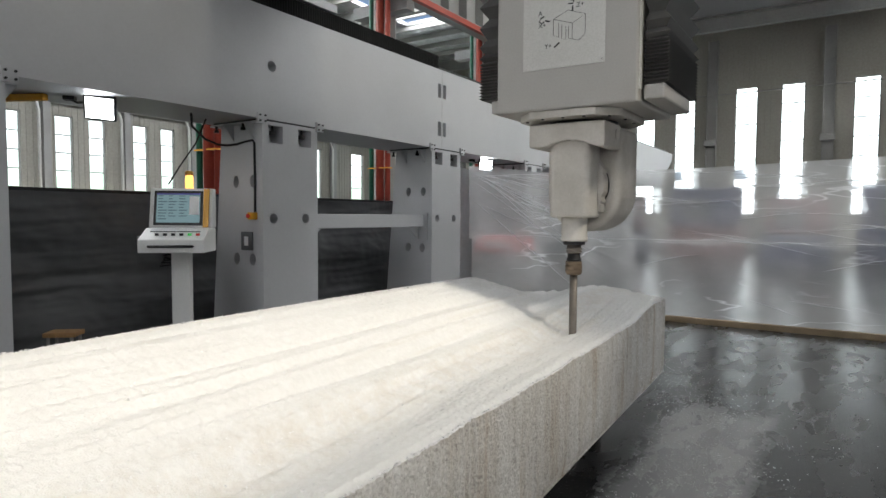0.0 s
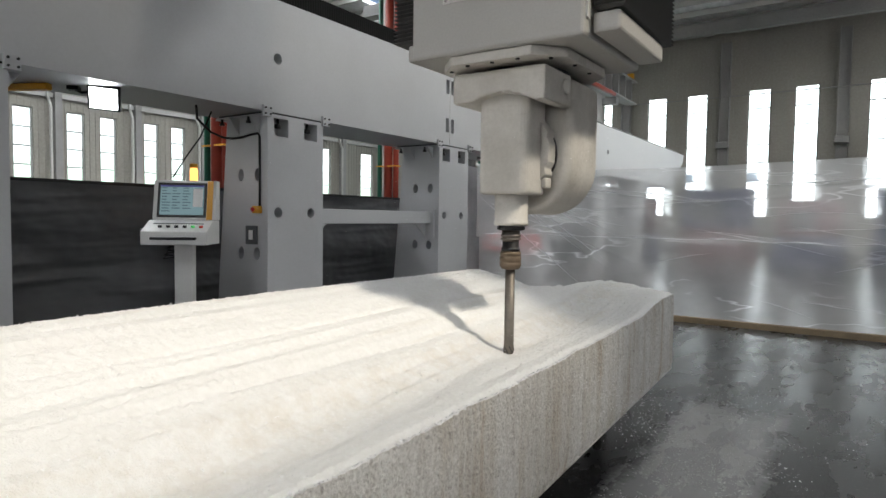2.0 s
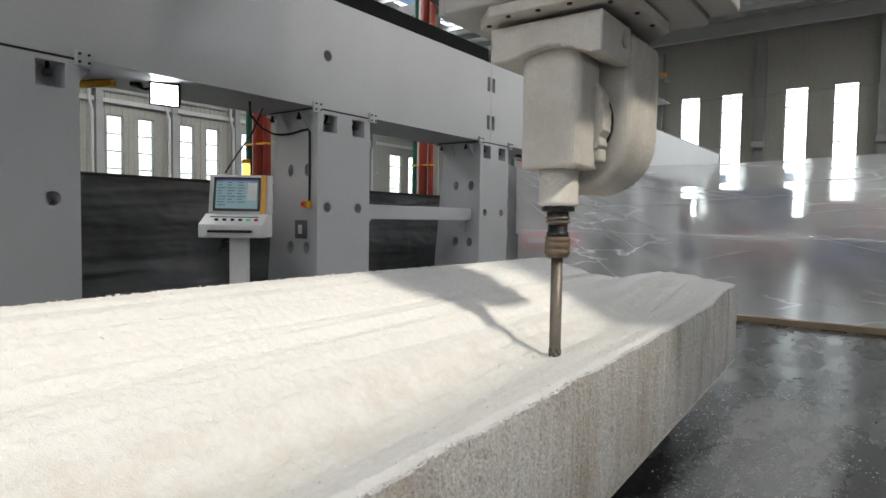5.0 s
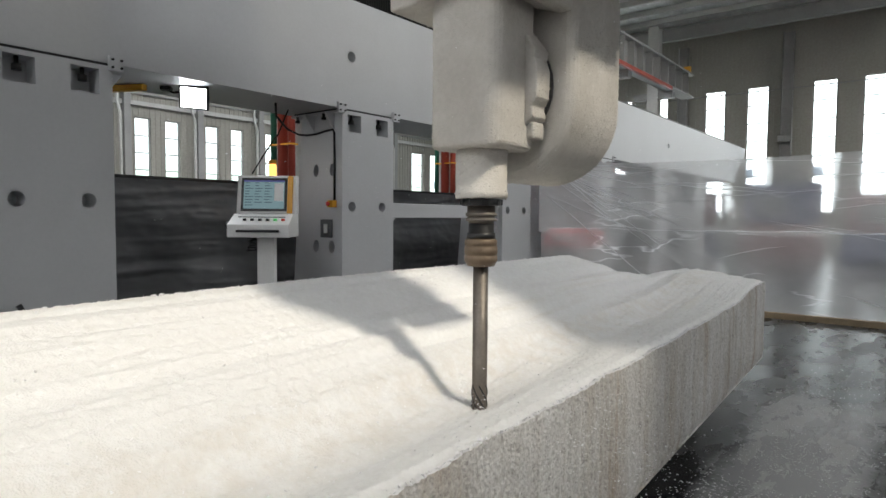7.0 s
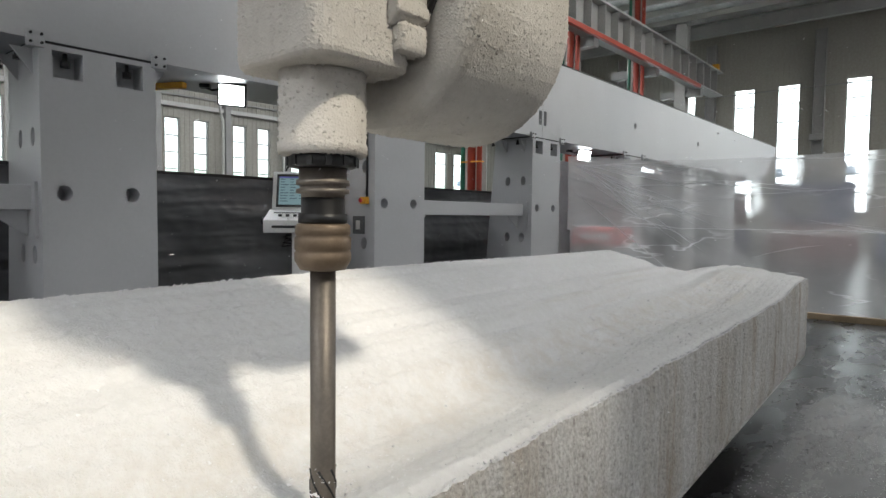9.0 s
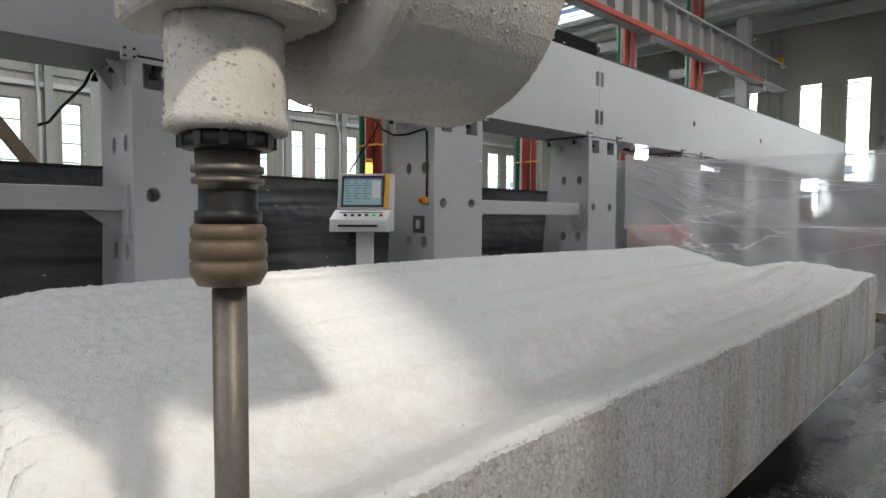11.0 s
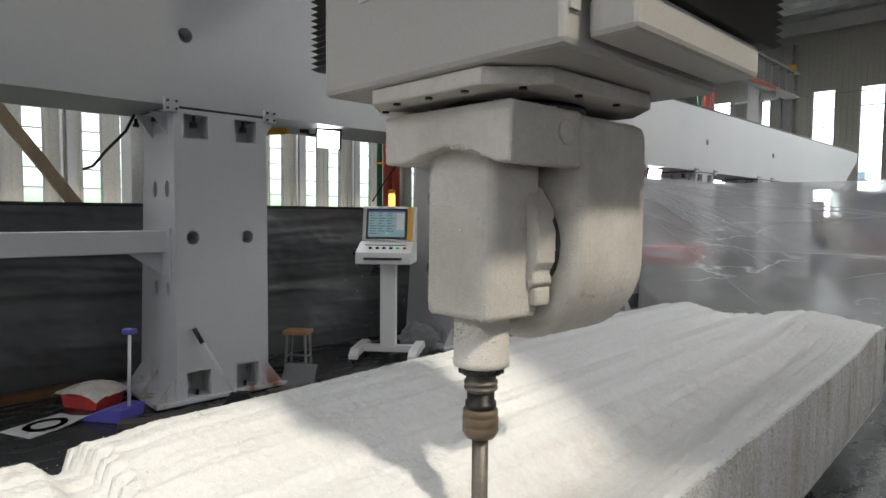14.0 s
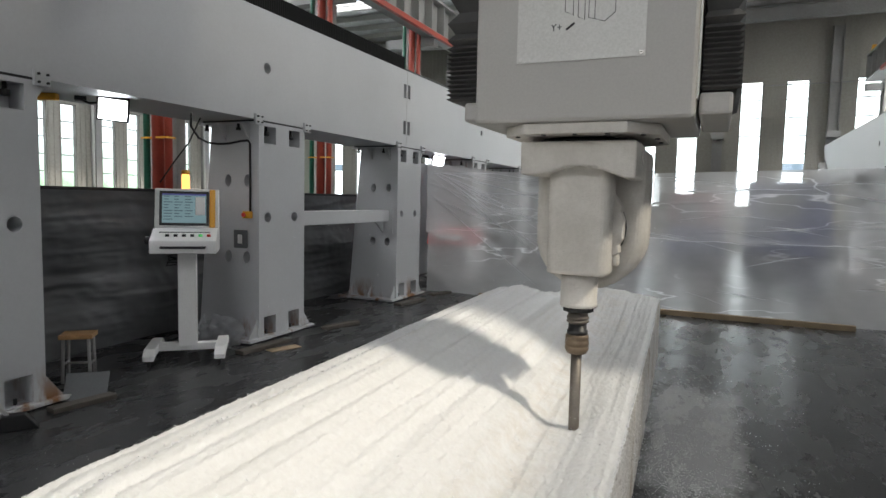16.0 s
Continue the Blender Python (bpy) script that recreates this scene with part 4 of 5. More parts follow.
    arch += [(0.14 - 0.26 * k / 10, 0.438 + 0.035 * math.sin(math.pi * k / 10)) for k in range(1, 10)]
    arch += [(-0.125, 0.445)]
    part("yoke", softened(prism(bmesh.new(), arch, -0.13, 0.10, "Y"), 0.008, 3, 50), CRUST, ob, "white yoke block dusted with foam", smooth=False)
    arm = [(-0.19, 0.552), (-0.19, 0.235)] + [(-0.19 * math.cos(math.pi * k / 24), 0.235 - 0.19 * math.sin(math.pi * k / 24)) for k in range(1, 24)] + [(0.19, 0.235), (0.19, 0.552)]
    arm_ob = part("arm", softened(prism(bmesh.new(), arm, 0.101, 0.385, "Y"), 0.034, 5, 50), CRUST, ob, "rounded white swivel arm crusted with foam crumbs")
    for y, z in ((0.045, 0.505), (0.25, 0.50)):
        part("plug", lathe(bmesh.new(), [(0.026, 0.184), (0.026, 0.1885), (0.02, 0.1905), (0.004, 0.1905)], 20, "X", (0.0, y, z)), CRUST, arm_ob, "round plug in the arm's side")
    boss = [(-0.09, 0.17), (0.085, 0.160), (0.122, 0.19), (0.118, 0.215), (0.131, 0.235), (0.133, 0.30), (0.124, 0.325), (0.127, 0.345), (0.105, 0.375), (0.09, 0.395), (-0.09, 0.375), (-0.12, 0.33), (-0.12, 0.21)]
    part("joint_cover", softened(prism(bmesh.new(), boss, 0.03, 0.094, "Y"), 0.004, 2), CRUST, ob, "foam-crusted rotary joint cover")
    part("joint_disc", lathe(bmesh.new(), [(0.137, 0.088), (0.137, 0.1)], 32, "Y", (0, 0, 0.27)), BLACK, ob, "dark seal gap round the joint")
    part("joint_foot", softened(boxed(0.02, 0.118, 0.04, 0.092, 0.14, 0.18), 0.006, 2), CRUST, ob)
    hous = prism(bmesh.new(), rounded_outline(0.100, 0.088, 0.034, 5), 0.115, 0.485, "Z")
    part("spindle_housing", softened(hous, 0.012, 3, 60), CRUST, ob, "white spindle housing crusted with foam crumbs")
    part("spindle_nose", lathe(bmesh.new(), [(0.060, 0.0), (0.0635, 0.004), (0.0635, 0.014), (0.0615, 0.016), (0.0615, 0.116)], 40), CRUST, ob, "white cylindrical spindle nose")
    holder = part("tool_holder", lathe(bmesh.new(), [(0.046, 0.0), (0.049, -0.004), (0.049, -0.016), (0.044, -0.018)], 28), BLACK, ob, "black slotted spindle ring")
    for k in range(12):
        a = 2 * math.pi * k / 12
        part("slot_tooth", boxed(-0.004, 0.004, 0.0485, 0.0515, -0.016, -0.003), BLACK, holder).matrix_basis = pose(0, 0, 0, 0, 0, math.degrees(a))
    part("taper", lathe(bmesh.new(), [(0.034, -0.018), (0.034, -0.034), (0.038, -0.035), (0.038, -0.042), (0.033, -0.043), (0.033, -0.047), (0.038, -0.048), (0.038, -0.054), (0.031, -0.055), (0.031, -0.060)], 28), TOOLSTEEL, ob, "dull steel holder rings")
    part("chuck_body", lathe(bmesh.new(), [(0.031, -0.060), (0.031, -0.082), (0.035, -0.083), (0.035, -0.096), (0.03, -0.097)], 28), BLACK, ob, "black chuck body")
    part("collet_nut", lathe(bmesh.new(), [(0.036, -0.097), (0.0395, -0.101), (0.0395, -0.112), (0.0375, -0.114), (0.0405, -0.118), (0.0405, -0.134), (0.038, -0.136), (0.0405, -0.139), (0.0405, -0.150), (0.033, -0.163), (0.020, -0.165)], 28), NUT, ob, "brown steel collet nut")
    cutter = part("cutter", lathe(bmesh.new(), [(0.0185, -0.160), (0.0185, -0.47), (0.0185, -0.515), (0.008, -0.52)], 24), TOOLSTEEL, ob, "long straight steel cutter")
    for k in range(6):
        pts = [(0.0185 * math.cos(k * 1.05 + s * 0.35), 0.0185 * math.sin(k * 1.05 + s * 0.35), -0.455 - s * 0.011) for s in range(6)]
        part("cutting_edge", tube(bmesh.new(), pts, 0.0018, 5), BLACK, cutter)
    return ob


def crumb_crust(ob, densities):
    """Foam crumbs stuck on the head's painted parts: small broken pyramids, joined in one mesh."""
    rnd = random.Random(17)
    bm = bmesh.new()
    for child in list(ob.children):
        per_area = densities.get(child.name.split(".")[0])
        if not per_area:
            continue
        for f in child.data.polygons:
            pts = [child.data.vertices[i].co for i in f.vertices]
            n, c = f.normal, f.center
            u = n.orthogonal().normalized()
            w = n.cross(u)
            want = f.area * per_area
            for _ in range(int(want) + (rnd.random() < want % 1)):
                k = rnd.randrange(len(pts))
                a, b = sorted((rnd.random(), rnd.random()))
                p = c * a + pts[k] * (b - a) + pts[(k + 1) % len(pts)] * (1 - b)
                if noise.noise(p * 14) < rnd.uniform(-0.9, 0.3):
                    continue
                r = 0.0009 + 0.0032 * rnd.random() ** 2.6
                t0 = rnd.uniform(0, 6.28)
                base = [bm.verts.new(p - n * 0.0004 + (u * math.cos(t0 + q * 1.57) + w * math.sin(t0 + q * 1.57)) * r * rnd.uniform(0.7, 1.3)) for q in range(4)]
                tip = bm.verts.new(p + n * r * rnd.uniform(0.55, 1.0) + (u * rnd.uniform(-1, 1) + w * rnd.uniform(-1, 1)) * r * 0.3)
                for q in range(4):
                    bm.faces.new((base[q], base[(q + 1) % 4], tip)).smooth = True
    me = bpy.data.meshes.new("crumb_crust")
    bm.to_mesh(me)
    bm.free()
    me.materials.append(CRUST)
    crust = tagged(new("crumb_crust", me), "crust of small off-white foam crumbs", kind="stuff")
    crust.parent = ob
    return crust


head = milling_head()
crumb_crust(head, {"arm": 30000, "spindle_housing": 45000, "spindle_nose": 30000, "joint_cover": 60000, "joint_foot": 60000, "yoke": 16000, "flange": 5000})
head.scale = (0.95, 0.95, 0.95)


def bridge():
    ob = thing("gantry_bridge", "grey-white steel gantry bridge carrying the ram", "gantry bridge")
    part("cross_beam", softened(boxed(XL - 0.7, XR + 0.7, 0.75, 2.0, 3.56, 4.7), 0.02, 2), PAINT, ob)
    # added out of view, sized to throw shade over the block beyond the head
    part("lower_beam", softened(boxed(-2.3, XR - 0.15, 0.71, 2.9, 2.95, 3.559), 0.02, 2), PAINT, ob)
    part("carriage", softened(boxed(-1.45, -0.35, 0.49, 0.749, 3.56, 4.9), 0.01, 2), PAINT, ob)
    for x in (XL - 0.4, XR + 0.4):
        part("saddle", softened(boxed(x - 0.34, x + 0.34, 0.3, 2.4, 3.47, 3.559), 0.01, 2), PAINT, ob)
    return ob


gantry = bridge()

# ---- curtains ----


def sheet(name, material, label, x_of, y_of, s0, s1, z0, z1, ns, nz, wave, group=""):
    """A hanging sheet along a line; wave(s, z) pushes it sideways."""
    bm = bmesh.new()
    grid = []
    for i in range(ns + 1):
        s = s0 + (s1 - s0) * i / ns
        col = []
        low, top = z0(s) if callable(z0) else z0, z1(s) if callable(z1) else z1
        for k in range(nz + 1):
            z = low + (top - low) * k / nz
            d = wave(s, z)
            col.append(bm.verts.new((x_of(s, d), y_of(s, d), z)))
        grid.append(col)
    for a, b in zip(grid, grid[1:]):
        for k in range(nz):
            bm.faces.new((a[k], b[k], b[k + 1], a[k + 1])).smooth = True
    ob = solid(name, bm, material, label, "curtain", group=group)
    return ob


def tarp_wave(s, z):
    d = 0.10 * noise.noise((s * 1.1, z * 1.8, 2.0)) + 0.04 * noise.noise((s * 1.3 + z, z * 3.4, 4.0)) + 0.012 * math.sin(z * 7 + 2.2 * math.sin(s * 0.7))
    # long slack folds that lie nearly level, and short sharp creases across them
    lie = z + 0.10 * noise.noise((s * 0.6, z * 0.8, 7.0)) + 0.05 * s * noise.noise((s * 0.2, 1.0, 3.0))
    d += 0.015 * (1 - abs(noise.noise((s * 0.45, lie * 6.5, 9.0))) * 2.2) + 0.006 * (1 - abs(noise.noise((s * 1.6, lie * 13.0, 5.0))) * 2.0)
    return d + 0.006 * (1 - abs(noise.noise((s * 6.0 + z * 2.5, z * 5.0, 6.0))) * 2.0)


sheet("black_curtain", TARP, "wrinkled black plastic sheet hung behind the columns", lambda s, d: -5.62 + d, lambda s, d: s, -4.0, 8.2, 0.0, 1.47, 420, 90, tarp_wave)
solid("curtain_wire", boxed(-5.66, -5.60, -4.0, 8.3, 1.47, 1.50), BLACK, "black batten along the sheet's upper edge", "batten")


FOLDS = [(-4.5, 1.92, -0.42), (-4.5, 1.80, -0.62), (-4.5, 1.70, -0.30), (-4.5, 1.55, -0.75), (-4.5, 1.95, -0.16), (-4.4, 1.45, -0.35), (-3.2, 1.62, -0.10), (-1.0, 1.60, 0.05), (0.5, 1.72, 0.03), (-2.4, 1.38, 0.06), (-0.5, 1.10, 0.07), (1.0, 1.25, 0.16), (1.2, 1.05, 0.22)]


def clear_wave(s, z):
    d = 0.06 * noise.noise((s * 0.8, z * 0.7, 12.0)) + 0.02 * noise.noise((s * 3.0 + z * 2.5, z * 2.0, 4.0)) + 0.010 * math.sin(s * 9 + 5 * noise.noise((s * 0.5, z, 1.0)))
    for x0, z0, k in FOLDS:
        if -0.2 < s - x0 < 2.6:
            off = z - (z0 + k * (s - x0) + 0.03 * noise.noise((s * 2, k * 9, 0.0)))
            d += 0.008 * math.exp(-(off / 0.014) ** 2) * blend(s - x0, -0.2, 0.1) * (1 - blend(s - x0, 1.4, 2.6))
    return d


upper_sheet = sheet("plastic_curtain", SHEET, "clear crinkled plastic sheet across the hall, upper part", lambda s, d: s, lambda s, d: 8.42 + d + 0.01 * max(0, s) ** 2, -4.55, 7.5, lambda s: 0.93 + 0.05 * abs(math.sin(s * 2.1 + 0.5 * math.sin(s * 1.3))), lambda s: 1.90 + 0.04 * math.sin(s * 0.8) + 0.09 * blend(-s, 3.2, 4.6), 420, 70, clear_wave, "clear curtains")
sheet("plastic_curtain", SHEET, "clear crinkled plastic sheet across the hall, lower part", lambda s, d: s, lambda s, d: 8.50 + d + 0.01 * max(0, s) ** 2, -4.55, 7.5, 0.01, lambda s: 1.02 + 0.015 * math.sin(s * 5), 420, 70, clear_wave, "clear curtains")
sheet("grey_curtain", varied("grey_tarp", (0.58, 0.58, 0.60), 0.6, 0, 0.15, 1.2, 20, 0.2).m, "grey plastic sheet hung behind the far columns", lambda s, d: -5.66 + d, lambda s, d: s, 8.4, 20.0, 0.0, 2.14, 160, 20, tarp_wave)


def creases(parent, sheet_y):
    """Narrow milky ribbons just before the sheet's fanned folds; pale colour paints their window glints."""
    rnd = random.Random(21)
    lines = [(x, z, k, 1.8) for x, z, k in FOLDS]
    lines += [(-4.5, 1.95 - 0.05 * rnd.random(), -0.04 - 0.05 * q - 0.02 * rnd.random(), rnd.uniform(0.9, 2.2)) for q in range(14)]
    lines += [(rnd.uniform(-4.2, 4.5), rnd.uniform(1.05, 1.85), rnd.uniform(-0.22, 0.16), rnd.uniform(0.5, 1.9)) for _ in range(34)]
    lines += [(-4.5 + 1.5 * k, 0.985 + rnd.uniform(-0.012, 0.012), rnd.uniform(-0.02, 0.02), 1.7) for k in range(8)]
    lines += [(rnd.uniform(-4.0, 4.0), rnd.uniform(0.15, 0.9), rnd.uniform(-0.3, 0.3), rnd.uniform(0.3, 0.9)) for _ in range(10)]
    for n, (x0, z0, k, length) in enumerate(lines):
        bm = bmesh.new()
        rows, thick = [], rnd.uniform(0.004, 0.011)
        for i in range(25):
            s = i / 24
            x = x0 + length * s
            z = z0 + k * length * s + 0.05 * (s - s * s) + 0.022 * noise.noise((x * 2.2, n * 3.1, 0.0)) + 0.006 * noise.noise((x * 11, n * 5.3, 2.0))
            h = thick * math.sin(math.pi * min(0.98, max(0.02, s))) * (0.7 + 0.6 * noise.noise((x * 6, n * 1.7, 5.0)))
            z = min(z, 1.86)
            y = sheet_y + clear_wave(x, z) + 0.01 * max(0, x) ** 2 - 0.012
            rows.append([bm.verts.new((x, y - h * 2.6, z - h * 0.7)), bm.verts.new((x, y - h * 1.6, z + h * 0.3)), bm.verts.new((x, y, z + h))])
        for a, c in zip(rows, rows[1:]):
            for q in (0, 1):
                bm.faces.new((a[q], c[q], c[q + 1], a[q + 1])).smooth = True
        part("crease", bm, CREASE_GLINT, parent)


# almost fully milky, so the ribbons stay pale like reflected window light
CREASE_GLINT = clear_sheet_material(0.85, 1.0, 0.0)
creases(upper_sheet, 8.40)
for x0, x1 in ((-3.6, -2.2), (-2.15, 1.18)):
    solid("wood_strip", softened(boxed(x0, x1, 8.30, 8.36, 0.0, 0.07), 0.004, 2), STRIPWOOD, "dusty timber batten weighing down the plastic sheet", "batten", group="floor battens")

# ---- things along the columns ----
SCREEN = glow("screen_glow", (0.42, 0.66, 0.72), 0.34)
SCREENLINE = Mat("screen_text", (0.03, 0.06, 0.08), 0.4).m
ORANGE = glow("beacon_glow", (1.0, 0.50, 0.12), 2.2)
LAMPFACE = glow("flood_light_face", (0.93, 0.97, 1.0), 14.0)
BLUE = varied("purple_blue_plastic", (0.10, 0.09, 0.42), 0.4, 0, 0.1, 4, 60, 0.05).m
GREYPLATE = varied("grey_cover_plate", (0.10, 0.105, 0.11), 0.5, 0, 0.15, 4, 60, 0.05).m
GREENLED = glow("green_led", (0.2, 1.0, 0.3), 0.5)
REDBUTTON = varied("red_button", (0.6, 0.04, 0.03), 0.35).m
CABLE = varied("black_cable", (0.012, 0.012, 0.012), 0.5).m
BAG = clear_sheet_material(0.06, 0.3, 0.6)


def control_stand():
    """Local x across, -y towards its user."""
    ob = thing("control_stand", "white machine control console on a wheeled stand, screen lit", "control console", at=pose(-4.62, 3.73, 0, 0, 0, 40))
    part("pole", softened(boxed(-0.075, 0.075, -0.05, 0.05, 0.12, 0.98), 0.006, 2), WHITEPLASTIC, ob, "square white steel pole")
    part("crossbar", softened(boxed(-0.24, 0.24, -0.04, 0.04, 0.085, 0.15), 0.006, 2), WHITEPLASTIC, ob)
    for x in (-0.28, 0.28):
        foot = prism(bmesh.new(), [(-0.30, 0.06), (-0.30, 0.10), (-0.22, 0.15), (0.22, 0.15), (0.30, 0.10), (0.30, 0.06), (0.22, 0.08), (-0.22, 0.08)], x - 0.045, x + 0.045, "X")
        foot = part("foot", softened(foot, 0.006, 2), WHITEPLASTIC, ob)
        for y in (-0.25, 0.25):
            part("caster", lathe(bmesh.new(), [(0.03, -0.012), (0.03, 0.012)], 14, "X", (x, y, 0.03)), BLACK, foot)
    tray = prism(bmesh.new(), [(-0.30, 0.96), (-0.30, 1.07), (-0.10, 1.16), (0.10, 1.16), (0.10, 0.96)], -0.26, 0.26, "X")
    tray = part("key_tray", softened(tray, 0.008, 2), WHITEPLASTIC, ob, "white sloping operator tray")
    part("grab_bar", tube(bmesh.new(), [(-0.17, -0.30, 1.015), (-0.17, -0.335, 1.015), (0.17, -0.335, 1.015), (0.17, -0.30, 1.015)], 0.011, 8), BLACK, tray, "black grab handle")
    slope = lambda s: (-0.295 + 0.19 * s, 1.0755 + 0.0865 * s)
    for k, m in enumerate((BLACK, BLACK, BLACK, BLACK, GREENLED, REDBUTTON)):
        y, z = slope(0.35)
        part("button", lathe(bmesh.new(), [(0.016, z - 0.006), (0.016, z + 0.014)], 12, "Z", (-0.13 + 0.065 * k, y, 0)), m, tray)
    part("key_strip", softened(boxed(-0.20, 0.2, -0.17, -0.155, 1.125, 1.136), 0.002, 1), GREYPLATE, tray)
    case = prism(bmesh.new(), [(-0.03, 1.162), (0.035, 1.50), (0.12, 1.50), (0.12, 1.162)], -0.26, 0.26, "X")
    case = part("screen_case", softened(case, 0.008, 2), WHITEPLASTIC, ob, "white screen housing")
    lean = pose(-0.02, -0.002, 1.33, 90 - 10.9)
    part("bezel", boxed(-0.20, 0.20, -0.15, 0.15, 0.002, 0.008), BLACK, case, "black screen bezel").matrix_basis = lean
    part("display", boxed(-0.178, 0.178, -0.128, 0.128, 0.0085, 0.0105), SCREEN, case, "lit pale blue screen").matrix_basis = lean
    random.seed(4)
    for r in range(9):
        for c in range(3):
            w = random.uniform(0.03, 0.075)
            x = -0.165 + c * 0.085
            if r < 8 or c == 0:
                part("screen_bar", boxed(x, x + w, 0.10 - r * 0.025, 0.107 - r * 0.025, 0.011, 0.0114), SCREENLINE, case).matrix_basis = lean
    part("tool_bar", boxed(-0.178, 0.178, 0.114, 0.128, 0.011, 0.0114), BLUE, case).matrix_basis = lean
    part("side_bar", boxed(0.09, 0.17, -0.06, 0.10, 0.011, 0.0113), WHITEPLASTIC, case).matrix_basis = lean
    part("yellow_strip", boxed(0.205, 0.252, -0.168, 0.168, 0.001, 0.010), YELLOW, case, "yellow edge strip").matrix_basis = lean
    part("cable_bundle", tube(bmesh.new(), [(-0.12 + 0.05 * math.sin(k * 1.7), 0.0 + 0.05 * math.cos(k * 2.3), 0.95 - 0.012 * (k % 11)) for k in range(34)], 0.006, 5), CABLE, ob, "tangle of black cable")
    part("wheel_knob", lathe(bmesh.new(), [(0.02, -0.32), (0.035, -0.315), (0.035, -0.29), (0.018, -0.285), (0.018, -0.26)], 14, "X", (0, -0.12, 1.06)), BLACK, ob, "black hand wheel knob")
    return ob


control_stand()


def beacon():
    ob = thing("beacon_light", "lit orange signal beacon on a thin post", "signal lamp", at=(-4.98, 4.06, 0))
    part("post", lathe(bmesh.new(), [(0.09, 0.0), (0.09, 0.015), (0.012, 0.016), (0.012, 1.50)], 12), STEELGREY, ob)
    part("lens", lathe(bmesh.new(), [(0.03, 1.50), (0.036, 1.505), (0.036, 1.62), (0.03, 1.64)], 16), ORANGE, ob, "glowing orange lens")
    part("cap", lathe(bmesh.new(), [(0.038, 1.64), (0.038, 1.67), (0.03, 1.68)], 16), YELLOW, ob)
    return ob


beacon()


def flood_light(y):
    ob = thing("flood_light", "lit white flood light in a black case under the beam", "flood light", at=pose(-4.74, y, BEAM_Z0 - 0.002, 0, 0, 50), group="flood lights")
    part("arm", tube(bmesh.new(), [(-0.22, 0.06, -0.02), (-0.16, 0.03, -0.05), (0.0, 0.0, -0.03)], 0.010, 6), BLACK, ob)
    part("clamp", boxed(-0.26, -0.18, 0.02, 0.10, -0.03, 0.0), BLACK, ob)
    turn = pose(0, 0, -0.085, 112, 6, 0) @ pose(0, 0, 0, 0, 0, 2)
    case = part("case", softened(boxed(-0.115, 0.115, -0.10, 0.10, -0.05, 0.0), 0.006, 2), BLACK, ob, "black finned lamp case")
    case.matrix_basis = turn
    part("lamp_face", boxed(-0.098, 0.098, -0.085, 0.075, 0.001, 0.004), LAMPFACE, ob, "glaring white lamp face").matrix_basis = turn
    for k in range(7):
        part("fin", boxed(-0.105, 0.105, -0.09 + 0.028 * k, -0.085 + 0.028 * k, -0.075, -0.051), BLACK, case)
    return ob


for y in (3.12, 9.27, 14.1):
    flood_light(y)

# column gear: emergency stop with its cable, and a switch plate
C2Y = COL_Y[2]
ob = thing("stop_switch", "yellow emergency stop box with red button on the column", "switch", at=(-4.615, C2Y - 0.001, 1.265))
part("case", softened(boxed(-0.045, 0.04, -0.055, 0.0, -0.035, 0.035), 0.005, 2), YELLOW, ob)
part("button", lathe(bmesh.new(), [(0.012, -0.055), (0.012, -0.068), (0.022, -0.07), (0.020, -0.082)], 14, "Y", (-0.012, 0, 0)), REDBUTTON, ob)
solid("black_cable", tube(bmesh.new(), [(-4.80, C2Y - 0.55, BEAM_Z0 - 0.002), (-4.86, C2Y - 0.50, 2.08), (-5.02, C2Y - 0.25, 2.0), (-5.12, C2Y - 0.03, 1.975), (-5.0, C2Y - 0.012, 1.962), (-4.86, C2Y - 0.012, 1.965), (-4.72, C2Y - 0.012, 1.985), (-4.625, C2Y - 0.012, 1.99), (-4.60, C2Y - 0.012, 1.96), (-4.597, C2Y - 0.012, 1.6), (-4.60, C2Y - 0.012, 1.30)], 0.011, 8), CABLE, "black cable looped along the column to the stop switch", "cable")
ob = thing("switch_plate", "dark grey wall plate with a pale rocker switch", "switch plate", at=(-4.725, C2Y - 0.001, 1.02))
part("plate", softened(boxed(-0.085, 0.085, -0.012, 0.0, -0.09, 0.09), 0.003, 1), GREYPLATE, ob)
part("rocker", softened(boxed(-0.028, 0.028, -0.022, -0.0125, -0.045, 0.045), 0.003, 1), WHITEPLASTIC, ob, "pale rocker switch")
solid("hanging_strap", tube(bmesh.new(), [(-4.98, 4.25, BEAM_Z0 - 0.002), (-5.08, 4.2, 1.95), (-5.2, 4.12, 1.75), (-5.3, 4.05, 1.56)], 0.008, 5), CABLE, "dark strap hanging from the beam", "strap")
solid("hanging_strap", tube(bmesh.new(), [(-5.15, 1.60, BEAM_Z0 - 0.002), (-5.2, 1.55, 2.06), (-5.25, 1.42, 1.9), (-5.3, 1.34, 1.78), (-5.3, 1.27, 1.75)], 0.012, 5), CABLE, "dark strap hanging from the beam", "strap")
strut = thing("timber_strut", "pale timber strut leaning behind the beam", "strut")
part("plank", softened(prism(bmesh.new(), [(-0.35, 3.9), (-0.22, 3.9), (2.55, 0.0), (2.42, 0.0)], -6.23, -6.17, "X"), 0.005, 2), STRIPWOOD, strut)


